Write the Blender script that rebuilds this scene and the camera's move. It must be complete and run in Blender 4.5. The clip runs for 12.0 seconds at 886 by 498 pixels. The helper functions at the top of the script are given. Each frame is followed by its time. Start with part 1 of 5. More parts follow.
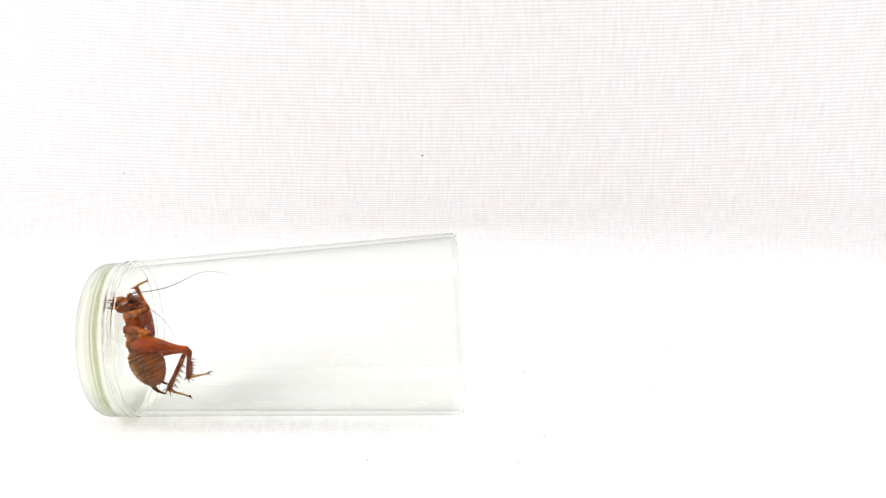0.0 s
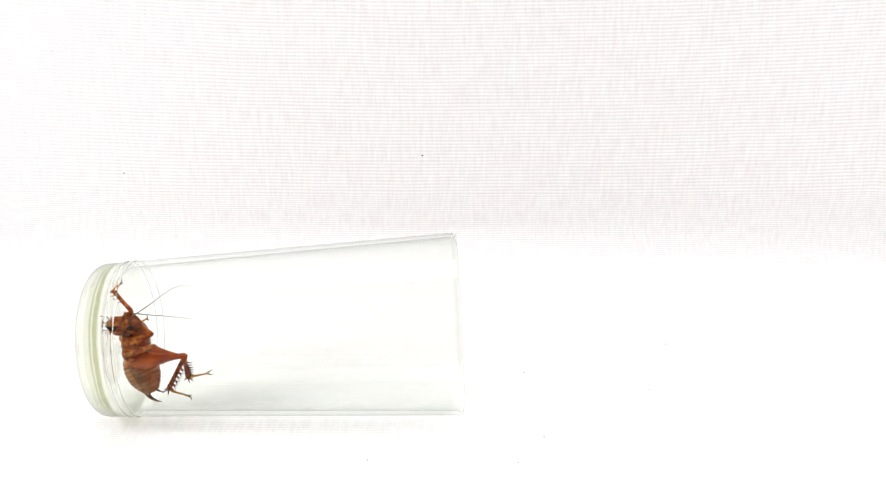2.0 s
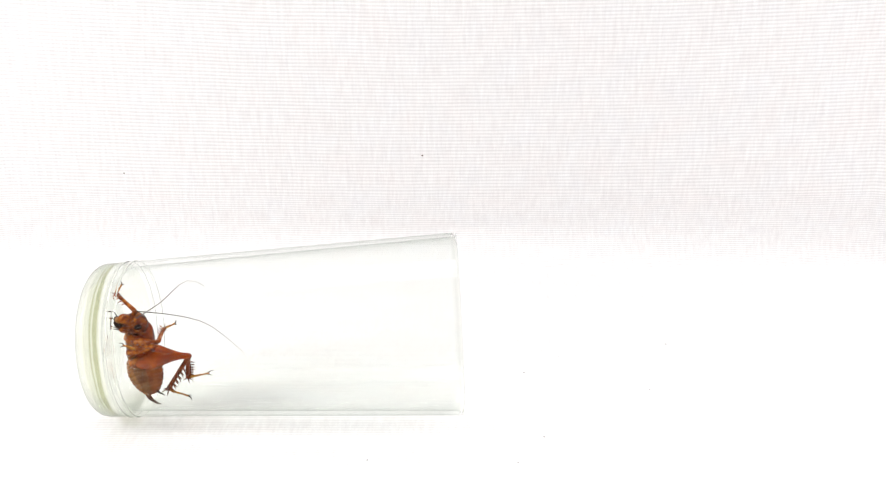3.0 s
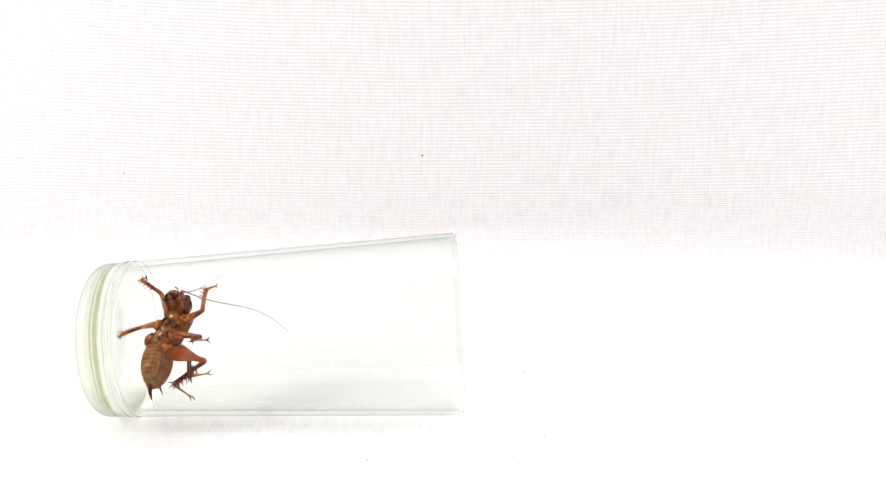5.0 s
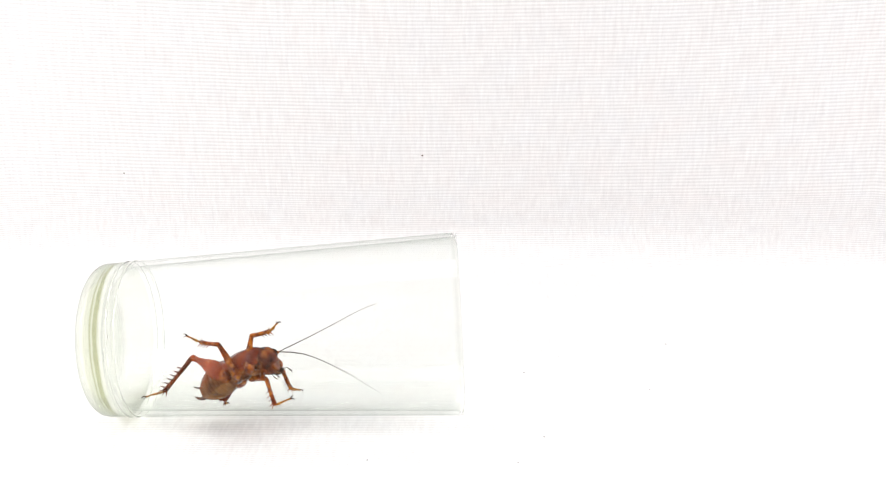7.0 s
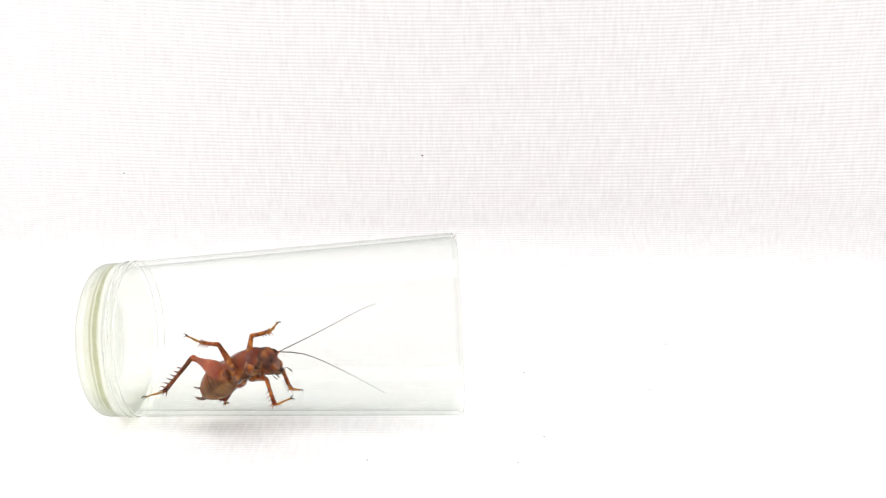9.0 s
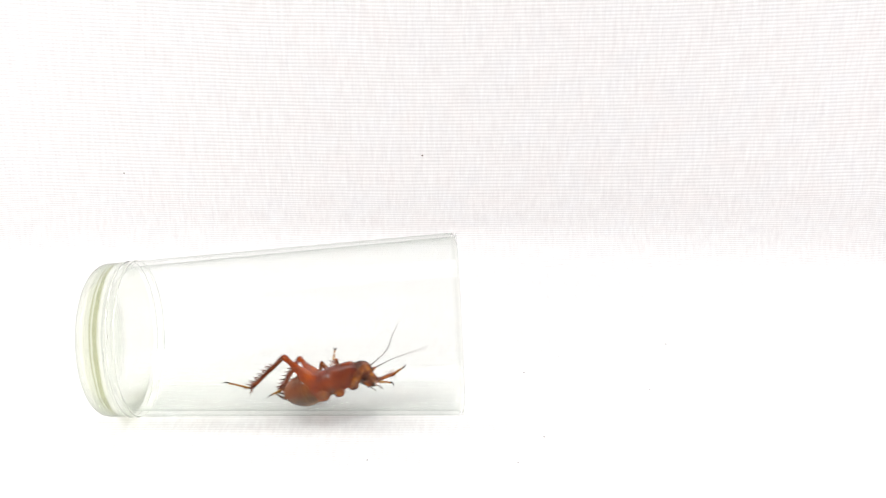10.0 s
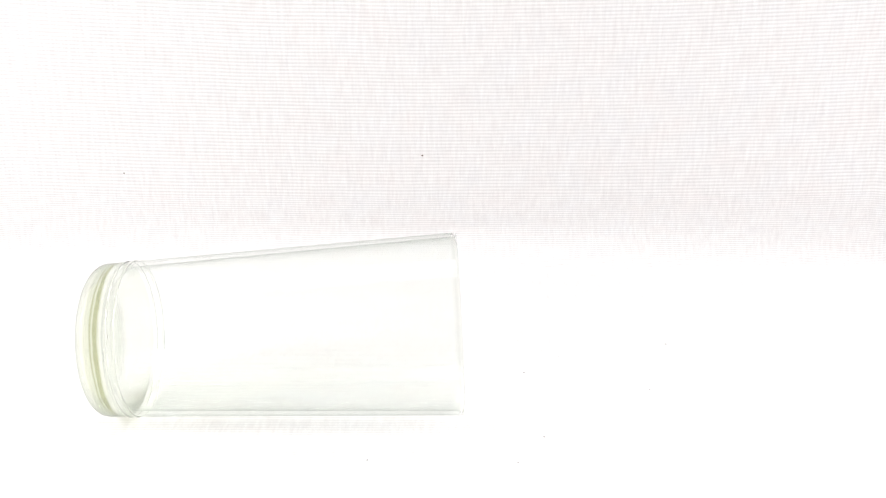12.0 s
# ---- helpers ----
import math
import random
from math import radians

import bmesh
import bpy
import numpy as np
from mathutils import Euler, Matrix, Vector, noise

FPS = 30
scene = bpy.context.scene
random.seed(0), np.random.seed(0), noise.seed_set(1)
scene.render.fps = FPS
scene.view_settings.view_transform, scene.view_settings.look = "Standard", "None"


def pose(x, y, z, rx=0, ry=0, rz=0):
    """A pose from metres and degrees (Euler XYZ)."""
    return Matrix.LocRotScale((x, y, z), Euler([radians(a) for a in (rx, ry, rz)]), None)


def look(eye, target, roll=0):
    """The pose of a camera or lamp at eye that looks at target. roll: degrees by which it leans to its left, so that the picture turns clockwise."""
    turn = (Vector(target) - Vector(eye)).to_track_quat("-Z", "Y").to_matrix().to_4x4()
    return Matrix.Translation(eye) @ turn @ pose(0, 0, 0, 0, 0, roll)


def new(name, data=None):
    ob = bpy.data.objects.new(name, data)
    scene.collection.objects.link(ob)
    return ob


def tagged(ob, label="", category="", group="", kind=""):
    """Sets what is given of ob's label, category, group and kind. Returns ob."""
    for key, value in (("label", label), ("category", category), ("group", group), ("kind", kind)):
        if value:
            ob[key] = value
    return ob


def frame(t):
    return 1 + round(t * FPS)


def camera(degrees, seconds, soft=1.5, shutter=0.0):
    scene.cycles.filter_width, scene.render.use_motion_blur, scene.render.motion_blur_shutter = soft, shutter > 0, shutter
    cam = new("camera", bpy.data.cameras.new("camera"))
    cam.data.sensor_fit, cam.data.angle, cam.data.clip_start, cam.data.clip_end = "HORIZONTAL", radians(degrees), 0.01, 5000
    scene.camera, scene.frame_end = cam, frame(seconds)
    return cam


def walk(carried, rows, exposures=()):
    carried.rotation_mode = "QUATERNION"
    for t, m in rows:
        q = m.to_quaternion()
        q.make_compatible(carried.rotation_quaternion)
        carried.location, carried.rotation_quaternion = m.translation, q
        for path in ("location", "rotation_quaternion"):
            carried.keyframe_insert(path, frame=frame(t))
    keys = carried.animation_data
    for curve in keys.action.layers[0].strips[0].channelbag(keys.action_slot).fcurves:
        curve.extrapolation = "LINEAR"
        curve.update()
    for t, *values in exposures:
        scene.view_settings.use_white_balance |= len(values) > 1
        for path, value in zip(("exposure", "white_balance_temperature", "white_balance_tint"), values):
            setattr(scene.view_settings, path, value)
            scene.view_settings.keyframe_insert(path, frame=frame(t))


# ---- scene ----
cam = camera(52.2, 12.0, soft=1.2, shutter=0.5)
# a phone on a stand, level with the top of the tumbler and tipped down by twenty degrees
CAM = look((0, 0, 0.161), (0, math.cos(radians(20)), 0.161 - math.sin(radians(20))))
walk(cam, [(0.0, CAM), (12.0, CAM)])

# ---- light ----
world = bpy.data.worlds.new("soft_room_light")
scene.world = world
world.use_nodes = True
world.node_tree.nodes["Background"].inputs[0].default_value = (0.98, 0.99, 1.0, 1)
world.node_tree.nodes["Background"].inputs[1].default_value = 0.66


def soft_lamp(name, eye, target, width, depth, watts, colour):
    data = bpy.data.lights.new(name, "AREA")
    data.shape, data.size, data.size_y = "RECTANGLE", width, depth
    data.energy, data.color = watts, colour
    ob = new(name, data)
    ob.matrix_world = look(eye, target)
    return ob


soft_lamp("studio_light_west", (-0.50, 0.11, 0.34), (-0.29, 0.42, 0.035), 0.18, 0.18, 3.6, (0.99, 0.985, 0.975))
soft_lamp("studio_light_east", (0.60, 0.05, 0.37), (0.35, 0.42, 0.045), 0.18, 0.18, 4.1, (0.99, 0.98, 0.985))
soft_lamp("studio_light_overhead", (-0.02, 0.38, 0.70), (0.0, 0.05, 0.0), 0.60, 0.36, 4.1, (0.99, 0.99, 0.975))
scene.view_settings.exposure = -0.46


# ---- materials ----
def ramp(nt, fac, stops):
    r = nt.nodes.new("ShaderNodeValToRGB")
    els = r.color_ramp.elements
    els[0].position, els[0].color = stops[0][0], (*stops[0][1], 1)
    els[1].position, els[1].color = stops[-1][0], (*stops[-1][1], 1)
    for p, c in stops[1:-1]:
        e = els.new(p)
        e.color = (*c, 1)
    nt.links.new(fac, r.inputs[0])
    return r.outputs[0]


def blank(name):
    m = bpy.data.materials.new(name)
    m.use_nodes = True
    return m, m.node_tree, m.node_tree.nodes["Principled BSDF"]


def noise_of(nt, vec, scale, detail=4.0, rough=0.55):
    n = nt.nodes.new("ShaderNodeTexNoise")
    n.inputs["Scale"].default_value, n.inputs["Detail"].default_value = scale, detail
    n.inputs["Roughness"].default_value = rough
    nt.links.new(vec, n.inputs["Vector"])
    return n.outputs["Fac"]


def stretched(nt, vec, sx, sy, sz):
    mp = nt.nodes.new("ShaderNodeMapping")
    mp.inputs["Scale"].default_value = (sx, sy, sz)
    nt.links.new(vec, mp.inputs["Vector"])
    return mp.outputs[0]


def bump_of(nt, height, strength, distance, p):
    b = nt.nodes.new("ShaderNodeBump")
    b.inputs["Strength"].default_value, b.inputs["Distance"].default_value = strength, distance
    nt.links.new(height, b.inputs["Height"])
    nt.links.new(b.outputs[0], p.inputs["Normal"])


def mixed(nt, a, b, fac, kind="MULTIPLY"):
    m = nt.nodes.new("ShaderNodeMix")
    m.data_type, m.blend_type = "RGBA", kind
    m.inputs["Factor"].default_value = fac
    nt.links.new(a, m.inputs["A"])
    nt.links.new(b, m.inputs["B"])
    return m.outputs["Result"]


def chitin(name, dark, mid, light, scale=420.0, rough=0.22, sss=0.12, coat=0.12, band=None, spread=0.22):
    """Insect shell: mottled, glossy and a little translucent. band: a paler hind edge on each plate of the abdomen."""
    m, nt, p = blank(name)
    co = nt.nodes.new("ShaderNodeTexCoord").outputs["Object"]
    colour = ramp(nt, noise_of(nt, co, scale, 2), ((0.5 - spread, dark), (0.5, mid), (0.5 + spread, light)))
    if band:
        split = nt.nodes.new("ShaderNodeSeparateXYZ")
        nt.links.new(co, split.inputs[0])
        wob = nt.nodes.new("ShaderNodeMath")
        wob.operation = "MULTIPLY_ADD"
        nt.links.new(noise_of(nt, co, 700, 2), wob.inputs[0])
        wob.inputs[1].default_value = 0.0006
        nt.links.new(split.outputs[0], wob.inputs[2])
        step = nt.nodes.new("ShaderNodeMath")
        step.operation = "PINGPONG"
        nt.links.new(wob.outputs[0], step.inputs[0])
        step.inputs[1].default_value = 0.00073
        wide = nt.nodes.new("ShaderNodeMapRange")
        wide.inputs["From Min"].default_value, wide.inputs["From Max"].default_value = 0.00055, 0.00085
        nt.links.new(step.outputs[0], wide.inputs["Value"])
        pale = nt.nodes.new("ShaderNodeMix")
        pale.data_type = "RGBA"
        nt.links.new(wide.outputs[0], pale.inputs["Factor"])
        nt.links.new(colour, pale.inputs["A"])
        pale.inputs["B"].default_value = (*band, 1)
        colour = pale.outputs["Result"]
    fine = ramp(nt, noise_of(nt, co, scale * 7, 2), ((0.38, (0.30, 0.22, 0.18)), (0.60, (1, 1, 1))))
    nt.links.new(mixed(nt, colour, fine, 0.75), p.inputs["Base Color"])
    p.inputs["Roughness"].default_value = rough
    p.inputs["Subsurface Weight"].default_value = sss
    p.inputs["Subsurface Radius"].default_value = (1.0, 0.35, 0.08)
    p.inputs["Subsurface Scale"].default_value = 0.0016
    p.inputs["Coat Weight"].default_value = coat
    p.inputs["Coat Roughness"].default_value = 0.08
    p.inputs["Specular IOR Level"].default_value = 0.0
    p.inputs["Coat IOR"].default_value = 1.36
    bump_of(nt, noise_of(nt, co, scale * 2.5, 3), 0.16, 0.0003, p)
    nt.links.new(p.inputs["Normal"].links[0].from_socket, p.inputs["Coat Normal"])
    return m


AMBER = chitin("amber_shell", (0.060, 0.0080, 0.0008), (0.26, 0.048, 0.0046), (0.58, 0.180, 0.019), scale=700, coat=0.9, sss=0.08, spread=0.19)
BROWN = chitin("brown_shell", (0.065, 0.0055, 0.0004), (0.175, 0.0180, 0.0009), (0.31, 0.046, 0.0018), scale=260, coat=0.85, sss=0.08, spread=0.24)
RUSSET = chitin("russet_shell", (0.14, 0.013, 0.0007), (0.30, 0.038, 0.0020), (0.48, 0.090, 0.006), scale=200, coat=0.8, sss=0.12, spread=0.28)
SHIN = chitin("dark_russet_shell", (0.045, 0.007, 0.003), (0.14, 0.028, 0.010), (0.27, 0.070, 0.028), scale=600)
TERGITE = chitin("red_brown_plate", (0.10, 0.017, 0.0020), (0.21, 0.045, 0.006), (0.34, 0.092, 0.015), scale=260, coat=0.75, spread=0.28, band=(0.23, 0.062, 0.012))
PLEURITE = chitin("side_shell", (0.080, 0.026, 0.008), (0.165, 0.058, 0.017), (0.27, 0.110, 0.038), scale=420, rough=0.3, coat=0.6, band=(0.19, 0.072, 0.024))
STERNITE = chitin("tan_shell", (0.12, 0.038, 0.009), (0.275, 0.102, 0.025), (0.45, 0.195, 0.056), scale=500, coat=0.7, sss=0.08, spread=0.19, band=(0.33, 0.145, 0.045))
TAN_AMBER = chitin("tan_amber_shell", (0.030, 0.0060, 0.0011), (0.175, 0.046, 0.0085), (0.46, 0.170, 0.036), scale=560, coat=0.9, sss=0.05, spread=0.18)
HEAD = chitin("dark_head_shell", (0.014, 0.0022, 0.0005), (0.150, 0.022, 0.0013), (0.40, 0.100, 0.008), scale=420, coat=0.9, sss=0.04, spread=0.2)
STRAW = chitin("straw_shell", (0.17, 0.055, 0.007), (0.40, 0.165, 0.022), (0.60, 0.32, 0.07), scale=900, rough=0.35)
DARK = chitin("dark_shell", (0.010, 0.005, 0.004), (0.030, 0.013, 0.008), (0.08, 0.034, 0.02), scale=900, sss=0.0)
TAIL = chitin("brown_tail_shell", (0.030, 0.009, 0.004), (0.085, 0.030, 0.013), (0.17, 0.075, 0.035), scale=500, sss=0.05)
THREAD = chitin("grey_thread", (0.05, 0.04, 0.035), (0.11, 0.09, 0.08), (0.20, 0.17, 0.15), scale=500, sss=0.0, coat=0.0, rough=0.5)


def cloth_material():
    """White cloth with fine crosswise ribs and a loose warp."""
    m, nt, p = blank("white_ribbed_cloth")
    uv = nt.nodes.new("ShaderNodeTexCoord").outputs["UV"]
    warped = nt.nodes.new("ShaderNodeVectorMath")
    warped.operation = "ADD"
    wob = nt.nodes.new("ShaderNodeTexNoise")
    wob.inputs["Scale"].default_value, wob.inputs["Detail"].default_value = 14.0, 2.0
    nt.links.new(uv, wob.inputs["Vector"])
    small = nt.nodes.new("ShaderNodeVectorMath")
    small.operation = "SCALE"
    small.inputs["Scale"].default_value = 0.0015
    nt.links.new(wob.outputs["Color"], small.inputs[0])
    nt.links.new(uv, warped.inputs[0])
    nt.links.new(small.outputs[0], warped.inputs[1])
    rib = nt.nodes.new("ShaderNodeTexWave")
    rib.wave_type, rib.bands_direction, rib.wave_profile = "BANDS", "Y", "SIN"
    rib.inputs["Scale"].default_value = 2 * math.pi / 20 / 0.00165
    rib.inputs["Distortion"].default_value = 0.25
    rib.inputs["Detail"].default_value = 1.0
    nt.links.new(warped.outputs[0], rib.inputs["Vector"])
    warp = noise_of(nt, stretched(nt, uv, 620, 75, 1), 1.0, 5, 0.75)
    weft = noise_of(nt, stretched(nt, uv, 90, 1200, 1), 1.0, 3, 0.7)
    cloudy = noise_of(nt, uv, 55, 4)
    base = ramp(nt, rib.outputs["Fac"], ((0.0, (0.735, 0.725, 0.722)), (0.40, (0.80, 0.790, 0.787)), (1.0, (0.86, 0.852, 0.848))))
    base = mixed(nt, base, ramp(nt, warp, ((0.32, (0.86, 0.845, 0.85)), (0.68, (1, 1, 1)))), 0.9)
    base = mixed(nt, base, ramp(nt, weft, ((0.3, (0.92, 0.92, 0.925)), (0.7, (1, 1, 1)))), 0.9)
    base = mixed(nt, base, ramp(nt, cloudy, ((0.32, (1.0, 0.980, 0.974)), (0.5, (0.993, 0.986, 0.983)), (0.7, (0.987, 0.99, 0.998)))), 1.0)
    nt.links.new(base, p.inputs["Base Color"])
    p.inputs["Roughness"].default_value = 0.9
    p.inputs["Specular IOR Level"].default_value = 0.075
    bump_of(nt, rib.outputs["Fac"], 0.15, 0.0003, p)
    return m


def glass_material(name, tint, ior, rough=0.0):
    """Clear pressed glass, faintly green, as thick glass looks."""
    m, nt, p = blank(name)
    p.inputs["Base Color"].default_value = (*tint, 1)
    p.inputs["Roughness"].default_value = rough
    p.inputs["IOR"].default_value = ior
    p.inputs["Transmission Weight"].default_value = 1.0
    co = nt.nodes.new("ShaderNodeTexCoord").outputs["Object"]
    p.inputs["Specular IOR Level"].default_value = 0.2
    bump_of(nt, noise_of(nt, stretched(nt, co, 1, 1, 0.3), 60, 2), 0.04, 0.0005, p)
    return m


CLOTH = cloth_material()
BEAD_GLASS = glass_material("bead_glass", (0.97, 0.975, 0.95), 1.13)
RIM_GLASS = glass_material("rim_glass", (0.93, 0.945, 0.925), 1.16, 0.05)


def thin_glass_material(name, tint, painted_bands=None, edge_power=5.0, sheen=0.75):
    """Thin clear glass: light goes straight through it, but for what its polished faces mirror, more and more towards
    grazing.
    It can take a deeper tint: refracted green bands painted as streaks part of the way round."""
    m, nt, p = blank(name)
    nt.nodes.remove(p)
    clear = nt.nodes.new("ShaderNodeBsdfTransparent")
    clear.inputs["Color"].default_value = (*tint, 1)
    if painted_bands:
        co = nt.nodes.new("ShaderNodeTexCoord").outputs["Object"]
        split = nt.nodes.new("ShaderNodeSeparateXYZ")
        nt.links.new(co, split.inputs[0])
        wave = nt.nodes.new("ShaderNodeMath")
        wave.operation = "MULTIPLY_ADD"
        nt.links.new(noise_of(nt, stretched(nt, co, 45, 45, 300), 1.0, 3), wave.inputs[0])
        wave.inputs[1].default_value = 0.0020
        nt.links.new(split.outputs[2], wave.inputs[2])
        height = nt.nodes.new("ShaderNodeMapRange")
        height.inputs["From Min"].default_value, height.inputs["From Max"].default_value = 0.0010, 0.0103
        nt.links.new(wave.outputs[0], height.inputs["Value"])
        half = tuple((a + 2 * b) / 3 for a, b in zip(painted_bands, tint))
        # green bands that light takes on inside thick glass, put into the tint
        streaks = ramp(nt, height.outputs[0], ((0.0, tint), (0.08, half), (0.16, tint), (0.38, tint), (0.44, half), (0.58, half), (0.64, painted_bands),
                                               (0.70, half), (0.74, painted_bands), (0.84, painted_bands), (0.89, half), (0.94, tint)))
        side = nt.nodes.new("ShaderNodeVectorMath")
        side.operation = "DOT_PRODUCT"
        side.inputs[1].default_value = BAND_SIDE
        nt.links.new(co, side.inputs[0])
        fade = nt.nodes.new("ShaderNodeMapRange")
        fade.inputs["From Min"].default_value, fade.inputs["From Max"].default_value = -0.006, 0.006
        nt.links.new(side.outputs["Value"], fade.inputs["Value"])
        tinted = nt.nodes.new("ShaderNodeMix")
        tinted.data_type = "RGBA"
        nt.links.new(fade.outputs[0], tinted.inputs["Factor"])
        tinted.inputs["A"].default_value = (*tint, 1)
        nt.links.new(streaks, tinted.inputs["B"])
        nt.links.new(tinted.outputs["Result"], clear.inputs["Color"])
    shine = nt.nodes.new("ShaderNodeBsdfGlossy")
    shine.inputs["Roughness"].default_value = 0.02
    shine.inputs["Color"].default_value = (sheen * 0.96, sheen, sheen * 0.96, 1)
    edge = nt.nodes.new("ShaderNodeLayerWeight")
    steep = nt.nodes.new("ShaderNodeMath")
    steep.operation = "POWER"
    steep.inputs[1].default_value = edge_power
    nt.links.new(edge.outputs["Facing"], steep.inputs[0])
    gloss = nt.nodes.new("ShaderNodeMapRange")
    gloss.inputs["To Min"].default_value, gloss.inputs["To Max"].default_value = 0.012, 1.0
    nt.links.new(steep.outputs[0], gloss.inputs["Value"])
    both = nt.nodes.new("ShaderNodeMixShader")
    nt.links.new(gloss.outputs[0], both.inputs["Fac"])
    nt.links.new(clear.outputs[0], both.inputs[1])
    nt.links.new(shine.outputs[0], both.inputs[2])
    nt.links.new(both.outputs[0], nt.nodes["Material Output"].inputs["Surface"])
    return m


THIN_GLASS = thin_glass_material("thin_clear_glass", (0.988, 0.994, 0.988))
BAND_SIDE = (0.333, 0.943, 0.0)   # the side towards the camera, where the refracted bands are painted, in the tumbler's own space
FOOT_GLASS = thin_glass_material("green_tinged_glass", (0.955, 0.968, 0.925), painted_bands=(0.55, 0.575, 0.40), edge_power=3.0, sheen=0.64)
BASE_GLASS = thin_glass_material("stippled_green_glass", (0.93, 0.95, 0.88))
LINT = chitin("grey_lint", (0.24, 0.22, 0.21), (0.38, 0.36, 0.35), (0.55, 0.52, 0.50), scale=900, sss=0.0, coat=0.0, rough=0.9)
CRUMB = chitin("brown_crumb", (0.06, 0.025, 0.012), (0.14, 0.07, 0.035), (0.22, 0.12, 0.06), scale=900, sss=0.0, coat=0.0, rough=0.8)


# ---- mesh helpers ----
def mesh_of(name, bm, material, smooth=True, turned=True):
    if turned:
        bmesh.ops.recalc_face_normals(bm, faces=bm.faces)
    me = bpy.data.meshes.new(name)
    bm.to_mesh(me)
    bm.free()
    me.materials.append(material)
    if smooth:
        me.polygons.foreach_set("use_smooth", [True] * len(me.polygons))
    return me


def part(name, bm, material, parent, label=""):
    ob = new(name, mesh_of(name, bm, material))
    ob.parent = parent
    return tagged(ob, label)


def loft(bm, stations, sides=14, arc=None):
    """A skin over rings along x: stations of (x, y, z, half width, half height). arc: the part of the ring, in degrees from +y over +z."""
    a0, a1 = arc if arc else (0, 360)
    n = sides if not arc else sides + 1
    rings = []
    for x, y, z, ry, rz in stations:
        ring = []
        for i in range(n):
            a = radians(a0 + (a1 - a0) * i / sides)
            ring.append(bm.verts.new((x, y + ry * math.cos(a), z + rz * math.sin(a))))
        rings.append(ring)
    for r0, r1 in zip(rings, rings[1:]):
        for i in range(n if not arc else n - 1):
            j = (i + 1) % n
            bm.faces.new((r0[i], r0[j], r1[j], r1[i]))
    if not arc:
        for ring in (rings[0], rings[-1]):
            bm.faces.new(ring)
    return bm


def tube(bm, points, radii, sides=8):
    """A round rod along points in space, closed at both ends."""
    rings = []
    for i, p in enumerate(points):
        p = Vector(p)
        d = (Vector(points[min(i + 1, len(points) - 1)]) - Vector(points[max(i - 1, 0)])).normalized()
        side = d.cross(Vector((0.31, 0.77, 0.55))).normalized()
        over = side.cross(d)
        rings.append([bm.verts.new(p + radii[i] * (math.cos(a) * side + math.sin(a) * over))
                      for a in (2 * math.pi * k / sides for k in range(sides))])
    for r0, r1 in zip(rings, rings[1:]):
        for i in range(sides):
            j = (i + 1) % sides
            bm.faces.new((r0[i], r0[j], r1[j], r1[i]))
    bm.faces.new(rings[0])
    bm.faces.new(rings[-1])
    return bm


def egg(bm, centre, rx, ry, rz, m=None, u=12, v=8):
    made = bmesh.ops.create_uvsphere(bm, u_segments=u, v_segments=v, radius=1.0)["verts"]
    for w in made:
        w.co = Vector((w.co.x * rx, w.co.y * ry, w.co.z * rz))
        if m:
            w.co = m @ w.co
        w.co += Vector(centre)
    return bm


def revolve(bm, profile, sides=96):
    """Turn a closed outline of (radius, height) round z."""
    rings = [[bm.verts.new((r * math.cos(2 * math.pi * i / sides), r * math.sin(2 * math.pi * i / sides), z)) for i in range(sides)]
             if r > 1e-6 else [bm.verts.new((0, 0, z))] for r, z in profile]
    for r0, r1 in zip(rings, rings[1:]):
        for i in range(sides):
            j = (i + 1) % sides
            if len(r0) == 1:
                bm.faces.new((r0[0], r1[j], r1[i]))
            elif len(r1) == 1:
                bm.faces.new((r0[i], r0[j], r1[0]))
            else:
                bm.faces.new((r0[i], r0[j], r1[j], r1[i]))
    return bm


# ---- setting: one white cloth that runs from under the stand up into a backdrop ----
def sweep_point(x, s):
    """A point of the cloth x across and s along it."""
    ax = abs(x)
    radius = 0.020 + min(0.5 * ax * ax, 0.020)
    flat = 0.425 - radius
    bow = 0.5 * ax * ax if ax < 0.3 else 0.045 + 0.30 * (ax - 0.3)
    if s <= flat:
        y, z, up = s, 0.0, 0.0
    elif s <= flat + radius * math.pi / 2:
        a = (s - flat) / radius
        y, z, up = flat + radius * math.sin(a), radius * (1 - math.cos(a)), a / (math.pi / 2)
    else:
        y, z, up = flat + radius, radius + s - flat - radius * math.pi / 2, 1.0
    up = up * up * (3 - 2 * up)
    return (x, y - bow * up, z)


